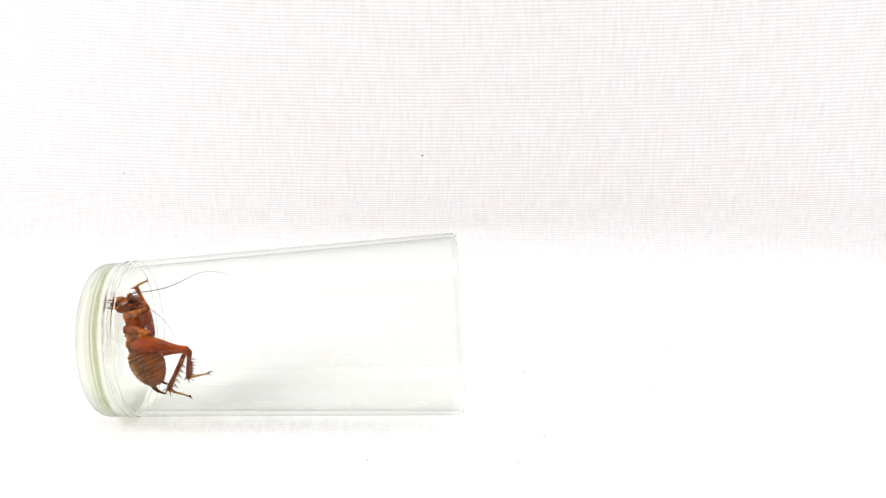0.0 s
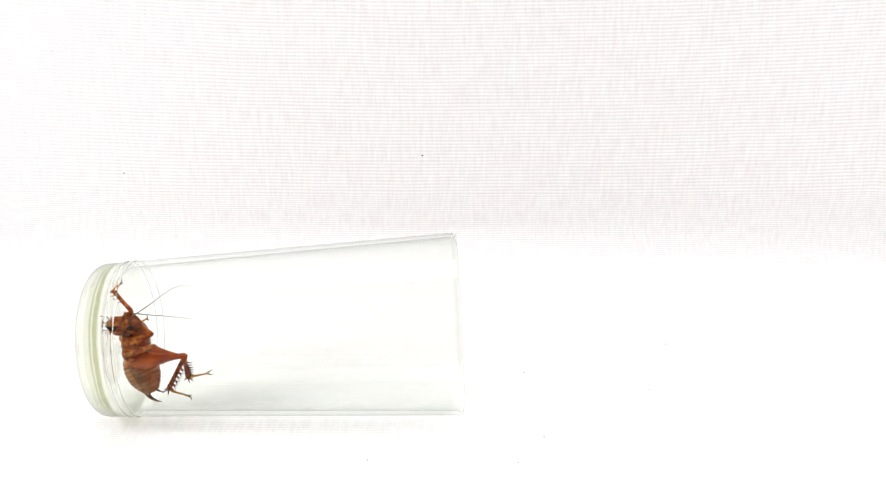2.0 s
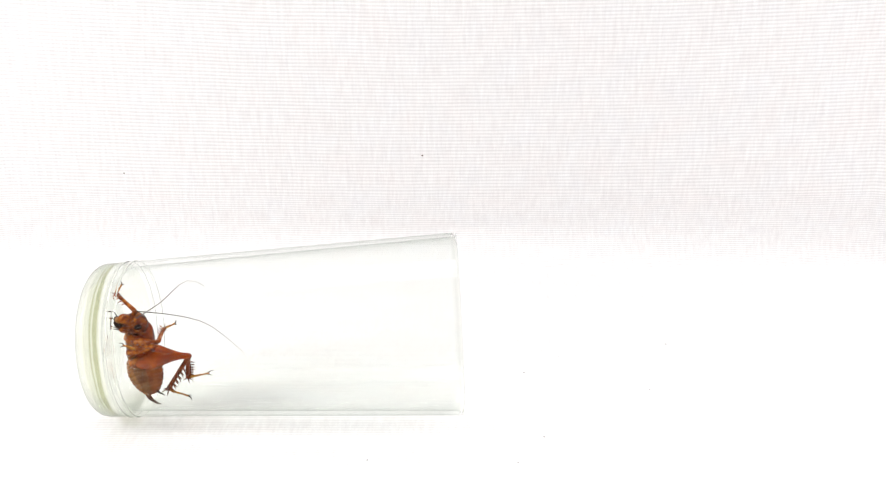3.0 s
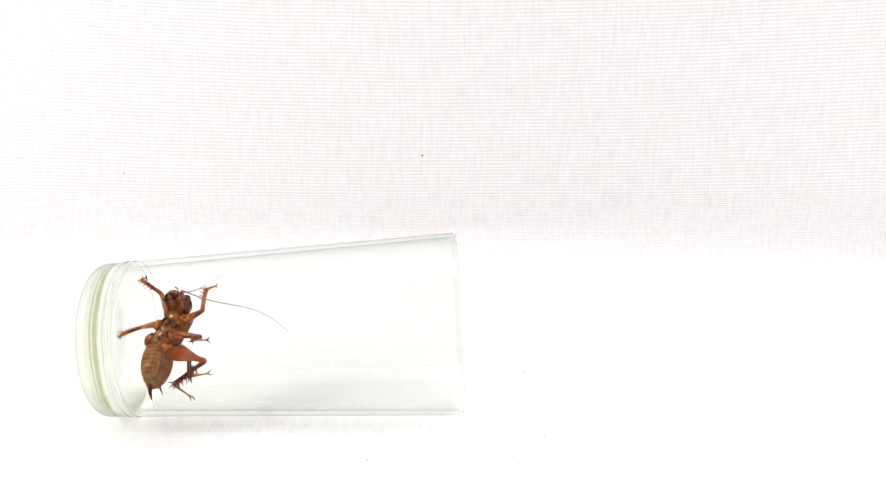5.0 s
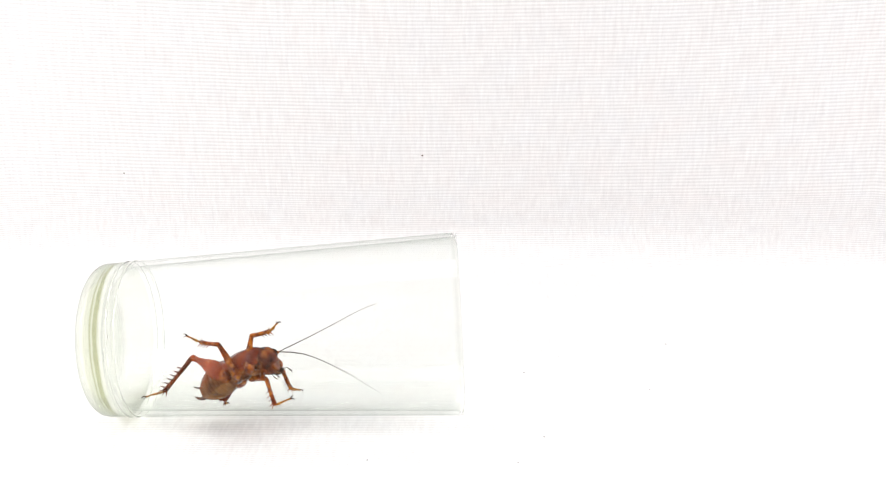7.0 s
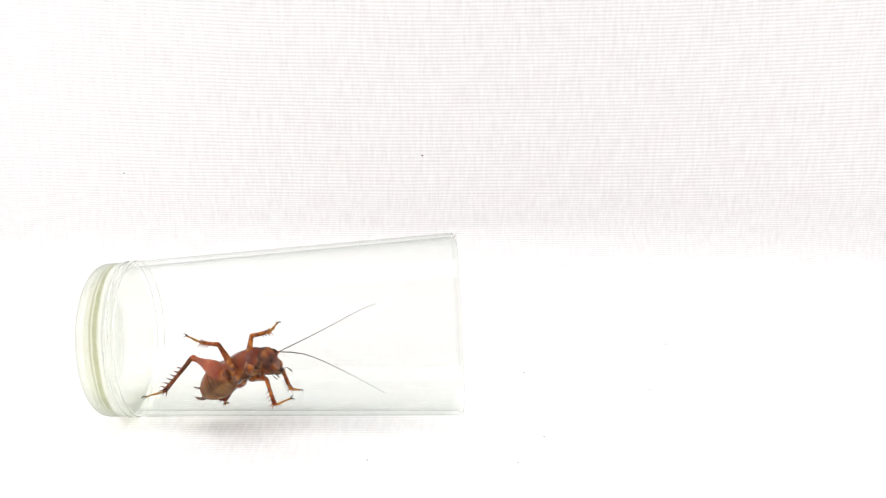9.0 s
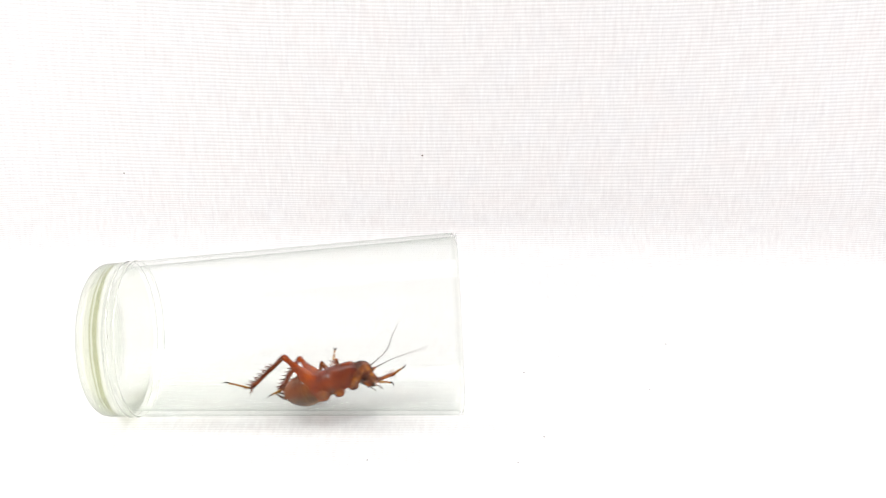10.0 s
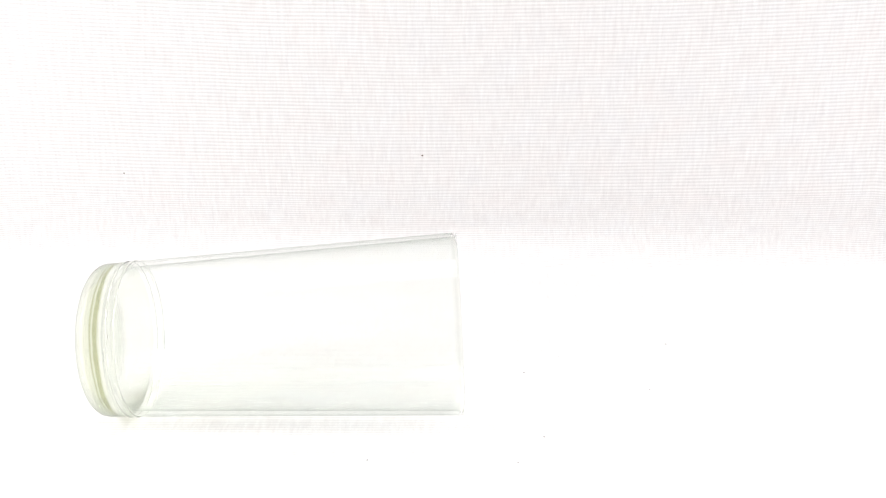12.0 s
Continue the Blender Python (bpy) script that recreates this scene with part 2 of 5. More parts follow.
def cloth():
    bm = bmesh.new()
    uv = bm.loops.layers.uv.new("across_along")
    xs = [-0.75 + 0.025 * i for i in range(61)]
    ss = [-0.5, -0.3, -0.1, 0.1, 0.2, 0.3, 0.36, 0.38] + [0.384 + 0.0016 * i for i in range(45)] + [0.46 + 0.02 * i for i in range(22)]
    grid = [[bm.verts.new(sweep_point(x, s)) for x in xs] for s in ss]
    for j in range(len(ss) - 1):
        for i in range(len(xs) - 1):
            f = bm.faces.new((grid[j][i], grid[j][i + 1], grid[j + 1][i + 1], grid[j + 1][i]))
            for loop, (a, b) in zip(f.loops, ((i, j), (i + 1, j), (i + 1, j + 1), (i, j + 1))):
                loop[uv].uv = (xs[a], ss[b] if ss[b] > 0.45 else 0.45 - 1.5 * (0.45 - ss[b]))
    me = bpy.data.meshes.new("ground")
    bm.to_mesh(me)
    bm.free()
    me.materials.append(CLOTH)
    me.polygons.foreach_set("use_smooth", [True] * len(me.polygons))
    ob = new("ground", me)
    thick = ob.modifiers.new("thickness", "SOLIDIFY")
    thick.thickness, thick.offset = 0.0008, -1
    tagged(ob, "white finely ribbed cloth swept up into a backdrop", "cloth", kind="structure")
    return ob


cloth()

# ---- the tumbler, lying on its side ----
MOUTH_R, BASE_R, TALL = 0.0311, 0.02584, 0.1226
LIP = 0.0013                      # thickness of the wall at the mouth


def outer(z):
    return BASE_R + (MOUTH_R - BASE_R) * z / TALL


def inside(z):
    return outer(z) - LIP - 0.0006 * (1 - z / TALL)


def arc_of(r, z, size_r, size_z, a0, a1, steps):
    """Points of a quarter round about (r, z), from a0 to a1 degrees."""
    return [(r + size_r * math.cos(radians(a0 + (a1 - a0) * k / steps)), z + size_z * math.sin(radians(a0 + (a1 - a0) * k / steps))) for k in range(steps + 1)]


def foot_outline():
    """The solid bottom: stepped hollow underside, bearing ring, rounded heel, side, and the dished inner floor."""
    prof = [(0.0, 0.0012), (0.006, 0.0012), (0.0105, 0.0011), (0.0112, 0.0008), (0.0140, 0.0009), (0.0147, 0.0005), (0.0170, 0.0006), (0.0178, 0.0002), (0.0188, 0.0002), (0.0196, 0.00004)]
    prof += [(0.0210, 0.0)] + arc_of(outer(0.0038) - 0.0040, 0.0038, 0.0040, 0.0038, -88, 0, 10)
    prof += [(outer(z), z) for z in (0.0065, 0.0085, 0.0092)]
    return prof + [(outer(0.0093) - 0.0002, 0.0093), (0.0245, 0.0090), (0.022, 0.0083), (0.018, 0.0077), (0.012, 0.0074), (0.006, 0.0072), (0.0, 0.0071)]


def wall_outline():
    """Outer face, rounded lip, inner face with a rounded corner."""
    prof = [(outer(z), z) for z in (0.0094, 0.0110, 0.0140, 0.02, 0.03, 0.05, 0.07, 0.09, 0.11, TALL - 0.0030, TALL - 0.0016)]
    prof += arc_of(MOUTH_R - LIP / 2, TALL - 0.0009, LIP / 2, 0.0009, 0, 180, 12)
    prof += [(inside(z), z) for z in (TALL - 0.0016, TALL - 0.0030, 0.11, 0.09, 0.07, 0.05, 0.03, 0.02, 0.0140)]
    return prof + arc_of(inside(0.0125) - 0.0030, 0.0125, 0.0030, 0.0030, 0, -80, 10)


def bead_outline(z):
    """A fine raised ring left by the mould."""
    return [(outer(z) + 0.00002, z - 0.0005), (outer(z) + 0.00022, z - 0.00025), (outer(z) + 0.0003, z), (outer(z) + 0.00022, z + 0.00025), (outer(z) + 0.00002, z + 0.0005), (outer(z) - 0.0004, z), (outer(z) + 0.00002, z - 0.0005)]


TILT = math.asin((MOUTH_R - BASE_R) / TALL)
YAW = 0.0200
AXIS = Vector((math.cos(TILT) * math.cos(YAW), math.cos(TILT) * math.sin(YAW), math.sin(TILT)))
MOUTH = Vector((0.00584, 0.28232, MOUTH_R * math.cos(TILT) + 0.0002))
glass = new("drinking_glass")
glass.matrix_world = Matrix.Translation(MOUTH - AXIS * TALL) @ AXIS.to_track_quat("Z", "X").to_matrix().to_4x4()
tagged(glass, "clear tapered tumbler lying on its side on white cloth", "glass")


def tumbler_part(name, outline, belongs, material, label):
    """The faces of a turned section whose middles belong to this part."""
    bm = revolve(bmesh.new(), outline, 160)
    bmesh.ops.recalc_face_normals(bm, faces=bm.faces)

    def kept(f):
        c = f.calc_center_median()
        return belongs(math.hypot(c.x, c.y), c.z)
    bmesh.ops.delete(bm, geom=[f for f in bm.faces if not kept(f)], context="FACES")
    ob = new(name, mesh_of(name, bm, material, turned=False))
    ob.parent = glass
    return tagged(ob, label)


def beneath(r, z):
    return z < 0.0020 and r < 0.0192


def floor_of(r, z):
    return z > 0.0070 and r < outer(z) - 0.0004


tumbler_part("underside", foot_outline(), beneath, BASE_GLASS, "stippled hollow underside of green-tinged glass")
tumbler_part("foot", foot_outline(), lambda r, z: not beneath(r, z) and not floor_of(r, z), FOOT_GLASS, "thick green-tinged foot with rounded heel")
tumbler_part("inner_floor", foot_outline(), floor_of, THIN_GLASS, "clear dished inner floor")
tumbler_part("wall", wall_outline(), lambda r, z: z < TALL - 0.0020, THIN_GLASS, "thin clear wall")
tumbler_part("rim", wall_outline(), lambda r, z: z >= TALL - 0.0020, RIM_GLASS, "rounded rim").visible_shadow = False
for z in (0.0104, 0.0129):
    tumbler_part("mould_line", bead_outline(z), lambda r, z: True, BEAD_GLASS, "fine raised mould line").visible_shadow = False


for x, y, z, long in ((-0.1047, 0.2557, 0.0388, 0.0007), (-0.1048, 0.2548, 0.0369, 0.0005)):
    bm = egg(bmesh.new(), (0, 0, 0), 0.00011, 0.0001, long, u=8, v=6)
    for v in bm.verts:
        v.co += 0.00008 * noise.noise_vector(v.co * 4000 + Vector((z, z, 0)) * 900)
    ob = part("stain", bm, CRUMB, glass, "tiny dried brown stain")
    ob.matrix_parent_inverse = glass.matrix_world.inverted()
    ob.matrix_world = pose(x, y, z, 0, 8, 0)


# ---- small litter on the cloth ----
def litter(name, x, y, z, long, wide, turn, material, label):
    bm = bmesh.new()
    egg(bm, (0, 0, wide * 0.5), long / 2, wide / 2, wide / 2, u=8, v=6)
    for v in bm.verts:
        v.co += 0.25 * wide * noise.noise_vector(v.co * 3000 + Vector((x, y, 0)) * 900)
    ob = new(name, mesh_of(name, bm, material))
    ob.matrix_world = pose(x, y, z, 0, 0, turn)
    return tagged(ob, label, "speck", group="specks on the cloth")


for x, y, z, long, wide, turn in ((0.0306, 0.3054, 0, 1.1, 0.8, 20), (0.0335, 0.2601, 0, 1.1, 0.6, 5), (-0.0240, 0.2464, 0, 0.9, 0.7, 60),
                                  (0.0898, 0.3297, 0, 0.9, 0.7, 0), (0.0454, 0.3186, 0, 0.6, 0.5, 40), (0.0754, 0.2923, 0, 1.4, 0.35, 55),
                                  (0.0237, 0.2449, 0, 0.6, 0.4, 15)):
    litter("lint_speck", x, y, z, long * 0.0007, wide * 0.0006, turn, LINT, "tiny grey lint speck lying on white cloth")
for x, y, z, long, wide, turn in ((-0.0100, 0.4245, 0.0541, 1.0, 0.8, 30), (-0.1505, 0.4133, 0.0484, 1.0, 0.7, 0)):
    litter("lint_speck", x, y, z, long * 0.0008, wide * 0.0008, turn, CRUMB, "tiny brown crumb caught on the white backdrop")


# ---- the cricket ----
MM = 0.001
HIPS = {"F": (12.0, 3.3, -3.0), "M": (6.8, 3.9, -3.2), "H": (1.4, 3.8, -2.0)}
SEGMENTS = {"F": (11.0, 8.5, 6.0), "M": (11.0, 8.5, 6.0), "H": (19.3, 16.5, 9.5)}
FEELER, RODS = 4.3, 9             # length and number of the rods of one antenna


def scaled(bm):
    for v in bm.verts:
        v.co *= MM
    return bm


def body_parts(cricket):
    """The thorax, which carries the rest: x towards the head, z towards the back, in millimetres until scaled."""
    bm = loft(bmesh.new(), [(-1.5, 0, -0.4, 2.2, 2.4), (-0.5, 0, -0.4, 3.5, 3.6), (2, 0, -0.3, 4.1, 4.1), (5, 0, -0.2, 4.1, 4.1),
                            (8, 0, -0.2, 3.8, 3.9), (11, 0, -0.2, 3.3, 3.5), (13.5, 0, -0.1, 2.7, 2.9), (14.6, 0, 0, 1.8, 2.0)], 18)
    part("thorax", scaled(bm), TAN_AMBER, cricket)
    for x0, x1, r0, r1 in ((-0.8, 2.6, 3.9, 4.55), (2.0, 5.6, 4.45, 4.55)):
        bm = loft(bmesh.new(), [(x0, 0, 0, r0, r0), (x0 + 0.35, 0, 0.05, r0 + 0.25, r0 + 0.25), ((x0 + x1) / 2, 0, 0.05, (r0 + r1) / 2 + 0.25, (r0 + r1) / 2 + 0.25),
                                (x1, 0, 0, r1, r1)], 16, (-12, 192))
        part("back_plate", scaled(bm), BROWN, cricket, "dark brown glossy back plate")
    bm = loft(bmesh.new(), [(4.9, 0, 0, 4.5, 4.5), (5.3, 0, 0.1, 4.9, 4.95), (8, 0, 0.15, 4.75, 4.85), (11, 0, 0.15, 4.45, 4.6), (13.3, 0, 0.1, 4.2, 4.35),
                            (14.2, 0, 0, 3.9, 4.1), (14.8, 0, -0.1, 3.3, 3.5), (15.1, 0, -0.3, 2.2, 2.4)], 20, (-38, 218))
    part("pronotum", scaled(bm), BROWN, cricket, "dark brown saddle-shaped neck shield")
    for x, ry in ((2.5, 2.6), (7.0, 2.4), (11.6, 2.0)):
        bm = egg(bmesh.new(), (x, 0, -3.6), 2.2, ry, 1.0)
        part("breast_plate", scaled(bm), TAN_AMBER, cricket, "amber breast plate")
    for k, side in ((k, s) for k in "FMH" for s in (1, -1)):
        x, y, z = HIPS[k]
        fat = 2.7 if k == "H" else 2.0
        bm = egg(bmesh.new(), (x, (y - 0.5) * side, z + 0.2), fat, fat * 0.8, fat * 0.95)
        part("coxa", scaled(bm), AMBER, cricket)


def head_part(cricket):
    """The head, hung at the neck: x forwards, z to the crown."""
    bm = bmesh.new()
    egg(bm, (0, 0, 0), 4.0, 4.1, 1.0, u=22, v=18)
    for v in bm.verts:                       # a low crown, and a long face that narrows to the mouth
        u = v.co.z
        v.co.z = 3.9 * u if u > 0 else 6.2 * u
        if u < 0:
            v.co.y *= 1 + 0.42 * u
            v.co.x = v.co.x * (1 + 0.30 * u) - 1.5 * u
        v.co.x += 2.9
    head = part("head", scaled(bm), HEAD, cricket, "dark glossy brown head with amber face")
    bm = egg(bmesh.new(), (6.1, 0, -3.4), 1.35, 2.1, 2.3, m=Matrix.Rotation(radians(-14), 3, "Y"))
    part("face", scaled(bm), AMBER, head, "mottled amber face plate")
    bm = egg(bmesh.new(), (5.4, 0, -5.6), 1.3, 1.5, 1.1)
    part("lip", scaled(bm), STERNITE, head, "tan upper lip")
    for s in (1, -1):
        bm = egg(bmesh.new(), (3.4, 2.2 * s, -3.2), 1.6, 0.8, 2.3)
        part("cheek", scaled(bm), AMBER, head)
    for s in (1, -1):
        bm = egg(bmesh.new(), (4.9, 2.95 * s, 0.2), 1.15, 0.9, 1.4)
        part("eye", scaled(bm), DARK, head, "black compound eye")
        bm = tube(bmesh.new(), [(4.4, 1.5 * s, -4.9), (5.3, 1.2 * s, -6.2), (5.7, 0.35 * s, -7.0)], (0.95, 0.75, 0.3))
        part("mandible", scaled(bm), DARK, head, "dark mandible")
        bm = tube(bmesh.new(), [(4.0, 1.8 * s, -4.8), (4.9, 2.7 * s, -5.7), (5.9, 3.2 * s, -6.2), (6.5, 3.3 * s, -6.9), (6.8, 3.2 * s, -7.7), (6.9, 3.1 * s, -8.2)],
                  (0.2, 0.17, 0.14, 0.14, 0.27, 0.15), 7)
        part("palp", scaled(bm), TAIL, head, "thin brown palp with clubbed tip")
        bm = tube(bmesh.new(), [(3.2, 1.5 * s, -5.0), (3.8, 2.1 * s, -6.3), (4.4, 2.3 * s, -7.1), (4.6, 2.2 * s, -7.7), (4.7, 2.1 * s, -8.0)], (0.22, 0.18, 0.15, 0.25, 0.14), 7)
        part("palp", scaled(bm), TAIL, head, "thin brown palp with clubbed tip")
        bm = tube(bmesh.new(), [(6.2, 1.5 * s, -0.6), (7.0, 1.6 * s, -0.55), (7.8, 1.65 * s, -0.4)], (0.75, 0.65, 0.42))
        part("antenna_socket", scaled(bm), AMBER, head)
    return head


def abdomen_part(cricket):
    """The abdomen, hung at the waist: x towards the tail, z to the back; nine rings of dark upper, lighter side and pale lower plates."""
    def width(x):
        return 5.3 * max(0.03, 1 - ((x - 4.5) / 9.4) ** 2) ** 0.72
    bm = loft(bmesh.new(), [(x, 0, -0.1, width(x) * 0.78, width(x) * 0.93) for x in (-1.5, 0, 1.5, 3, 5, 7, 9, 10.8, 12.2, 13.2)], 16)
    abdomen = part("abdomen", scaled(bm), TERGITE, cricket, "grey-brown banded abdomen with tan underside")
    for k in range(9):
        x0 = -0.6 + 1.46 * k
        x1 = x0 + 1.75
        xs = (x0, x0 + 0.3, (x0 + x1) / 2, x1 - 0.25, x1)
        lift = (-0.3, 0.0, 0.24, 0.3, -0.1)
        st = [(x, 0, 0, width(x) * 0.85 + u, width(x) * 1.04 + u) for x, u in zip(xs, lift)]
        part("tergite", scaled(loft(bmesh.new(), st, 16, (-4, 184))), TERGITE, abdomen)
        for arc in ((-46, 0), (180, 226)):
            st = [(x, 0, -0.05, width(x) * 0.83 + u, width(x) * 1.02 + u) for x, u in zip(xs, lift)]
            part("pleurite", scaled(loft(bmesh.new(), st, 6, arc)), PLEURITE, abdomen, "light brown side plate")
        st = [(x, 0, -0.12, width(x) * 0.83 + u, width(x) * 1.03 + u) for x, u in zip(xs, lift)]
        part("sternite", scaled(loft(bmesh.new(), st, 10, (222, 318))), STERNITE, abdomen, "tan belly plate")
    for s in (1, -1):
        bm = tube(bmesh.new(), [(11.0, 1.2 * s, 0.8), (12.4, 1.7 * s, 1.3), (13.7, 2.0 * s, 2.2), (14.8, 2.1 * s, 3.3)], (0.42, 0.36, 0.24, 0.06))
        part("cercus", scaled(bm), DARK, abdomen, "dark tapering tail feeler")
    bm = tube(bmesh.new(), [(10.4, 0, -1.0), (11.9, 0, -1.5), (13.4, 0, -1.6), (15.0, 0, -1.0), (16.5, 0, 0.3), (17.3, 0, 1.4)], (1.35, 1.1, 0.8, 0.55, 0.3, 0.06), 10)
    part("ovipositor", scaled(bm), TAIL, abdomen, "brown curved egg-laying blade")
    return abdomen


def thorn(bm, x, y, z, dx, dy, dz, r):
    tube(bm, [(x, y, z), (x + dx * 0.5, y + dy * 0.5, z + dz * 0.5), (x + dx, y + dy, z + dz)], (r, r * 0.7, r * 0.08), 5)


def femur_mesh(k):
    n = SEGMENTS[k][0]
    if k == "H":
        rad = [(0, 1.3), (0.05, 2.0), (0.13, 2.7), (0.24, 3.0), (0.36, 2.85), (0.50, 2.25), (0.64, 1.55), (0.78, 1.08), (0.88, 0.92), (0.94, 1.15), (0.99, 1.1), (1.03, 0.6)]
    else:
        rad = [(0, 1.0), (0.08, 1.35), (0.25, 1.5), (0.5, 1.3), (0.75, 1.0), (0.9, 0.85), (0.98, 0.9), (1.03, 0.55)]
    bm = loft(bmesh.new(), [(a * n, 0, 0.35 * math.sin(math.pi * a), r * 0.78, r) for a, r in rad], 14)
    return mesh_of("femur", scaled(bm), RUSSET if k == "H" else AMBER)


def tibia_mesh(k):
    n = SEGMENTS[k][1]
    big = k == "H"
    r = 0.8 if big else 0.74
    bm = loft(bmesh.new(), [(-0.35, 0, 0, r * 0.8, r), (0.05 * n, 0, 0.05, r, r * 1.1), (0.3 * n, 0, -0.1, r * 0.85, r * 0.95), (0.7 * n, 0, -0.1, r * 0.8, r * 0.9),
                            (0.95 * n, 0, 0, r, r * 1.1), (1.02 * n, 0, 0, r * 0.6, r * 0.6)], 10)
    count = 6 if big else 4
    for i in range(count):
        x = n * (0.34 + 0.58 * i / (count - 1)) if big else n * (0.45 + 0.48 * i / (count - 1))
        for s in (1, -1):
            if big:
                thorn(bm, x + 0.35 * s, 0.35 * s, 0.5, 1.15, 0.85 * s, 1.75, 0.3)
            else:
                thorn(bm, x + 0.2 * s, 0.3 * s, -0.3, 0.8, 1.3 * s, -0.9, 0.22)
    for s in (1, -1):
        thorn(bm, n * 0.98, 0.35 * s, -0.3, 2.0 if big else 1.1, 0.6 * s, -1.2, 0.28 if big else 0.17)
        thorn(bm, n * 0.98, 0.45 * s, 0.2, 1.8 if big else 1.0, 1.1 * s, 0.7, 0.28 if big else 0.17)
    return mesh_of("tibia", scaled(bm), SHIN if big else AMBER)


def tarsus_mesh(k):
    n = SEGMENTS[k][2]
    bm = bmesh.new()
    for i, (a, b) in enumerate(((0.0, 0.30), (0.28, 0.44), (0.42, 0.56), (0.54, 0.90))):
        r = 0.45 - 0.04 * i
        loft(bm, [(a * n, 0, 0, r * 0.5, r * 0.5), (a * n + 0.15, 0, 0, r * 0.8, r * 0.8), (0.5 * (a + b) * n, 0, -0.05, r * 0.75, r * 0.8), (b * n - 0.2, 0, -0.2, r, r * 1.1),
                  (b * n, 0, -0.15, r * 0.5, r * 0.5)], 8)
    return mesh_of("tarsus", scaled(bm), STRAW)


def claw_mesh(k):
    n = SEGMENTS[k][2]
    bm = bmesh.new()
    for s in (1, -1):
        tube(bm, [(0.88 * n, 0.1 * s, 0), (0.96 * n, 0.45 * s, 0.1), (1.04 * n, 0.75 * s, -0.2), (1.07 * n, 0.8 * s, -0.8)], (0.22, 0.2, 0.15, 0.03), 6)
    return mesh_of("claws", scaled(bm), DARK)


def feeler_mesh(i):
    r0, r1 = (0.21 - 0.165 * (k / RODS) ** 0.7 for k in (i, i + 1))
    bm = tube(bmesh.new(), [(FEELER * a / 3, 0, 0) for a in range(4)], [r0 + (r1 - r0) * a / 3 for a in range(4)], 6)
    return mesh_of("antenna_rod", scaled(bm), THREAD)


def build_cricket():
    cricket = new("cricket")
    tagged(cricket, "wingless amber-brown cricket with long antennae and spiny hind legs", "insect")
    body_parts(cricket)
    limbs = {"head": head_part(cricket), "abdomen": abdomen_part(cricket)}
    for k in "FMH":
        meshes = femur_mesh(k), tibia_mesh(k), tarsus_mesh(k)
        claws = claw_mesh(k)
        for side in "LR":
            made = []
            for name, me in zip(("femur", "tibia", "tarsus"), meshes):
                ob = new(name, me)
                ob.parent = cricket
                made.append(ob)
            if k == "H":
                tagged(made[0], "swollen russet jumping femur")
                tagged(made[1], "dark russet shin with two rows of spines")
            tip = new("claw_pair", claws)
            tip.parent = made[2]
            limbs[side + k] = made
    rods = [feeler_mesh(i) for i in range(RODS)]
    for side in ("AL", "AR"):
        made = []
        for me in rods:
            ob = new("antenna_rod", me)
            ob.parent = cricket
            made.append(ob)
        limbs[side] = made
    return cricket, limbs


cricket, limbs = build_cricket()

# ---- how the cricket moves: the places of its joints, in millimetres ----
STANCES = []


def stance(t, waist, neck, brow, tail, back, **joints):
    STANCES.append((t, waist, neck, brow, tail, back, joints))


# -- stances --
stance(0, (-102.2, 276.0, 24.1), (-105.2, 285.7, 33.1), (-109.1, 286.9, 39.4), (-96.4, 272.1, 13.1), (0.97, 0.23, 0.08),
       LF=((-98.6, 277.1, 38.9), (-102.8, 280.3, 45.5), (-100.5, 285.8, 45.7)),
       LM=((-97.2, 271.7, 32.9), (-101.1, 264.1, 33.4), (-104.2, 269.2, 33.2)),
       LH=((-85.0, 270.9, 27.0), (-87.8, 256.3, 19.8), (-82.6, 261.9, 14.2)),
       RF=((-102.4, 281.8, 37.8), (-103.1, 286.4, 30.7), (-103.5, 280.5, 31.7)),
       RM=((-99.6, 276.1, 30.0), (-103.6, 280.3, 23.7), (-103.9, 274.7, 26.0)),
       RH=((-90.3, 290.5, 16.5), (-86.8, 274.4, 14.6), (-81.3, 281.9, 12.4)),
       AL=((-93.8, 286.8, 42.8), (-81.2, 288.7, 47.9), (-68.0, 287.6, 44.8)),
       AR=((-93.0, 272.4, 37.9), (-87.6, 264.7, 36.8), (-83.2, 257.6, 35.6)))
stance(0.5, (-102.0, 276.0, 25.8), (-103.2, 286.3, 34.6), (-105.4, 288.3, 41.4), (-95.8, 271.8, 15.2), (0.99, 0.13, -0.01),
       LF=((-95.4, 280.4, 38.9), (-99.6, 287.1, 41.8), (-102.2, 292.3, 43.3)),
       LM=((-96.0, 272.7, 33.6), (-99.4, 265.0, 34.0), (-103.8, 269.1, 33.3)),
       LH=((-84.8, 271.5, 27.6), (-88.4, 258.0, 18.9), (-83.1, 263.5, 13.3)),
       RF=((-101.4, 283.1, 40.2), (-100.8, 277.0, 46.0), (-104.9, 281.4, 45.4)),
       RM=((-105.3, 293.2, 22.7), (-105.1, 284.7, 22.4), (-105.4, 279.1, 24.3)),
       RH=((-90.1, 290.1, 16.7), (-86.7, 274.0, 14.8), (-81.2, 281.5, 12.6)),
       AL=((-92.0, 281.7, 45.9), (-82.9, 277.0, 48.9), (-74.0, 272.1, 51.6)),
       AR=((-93.1, 285.0, 44.1), (-81.6, 278.8, 47.1), (-70.6, 272.6, 50.2)))
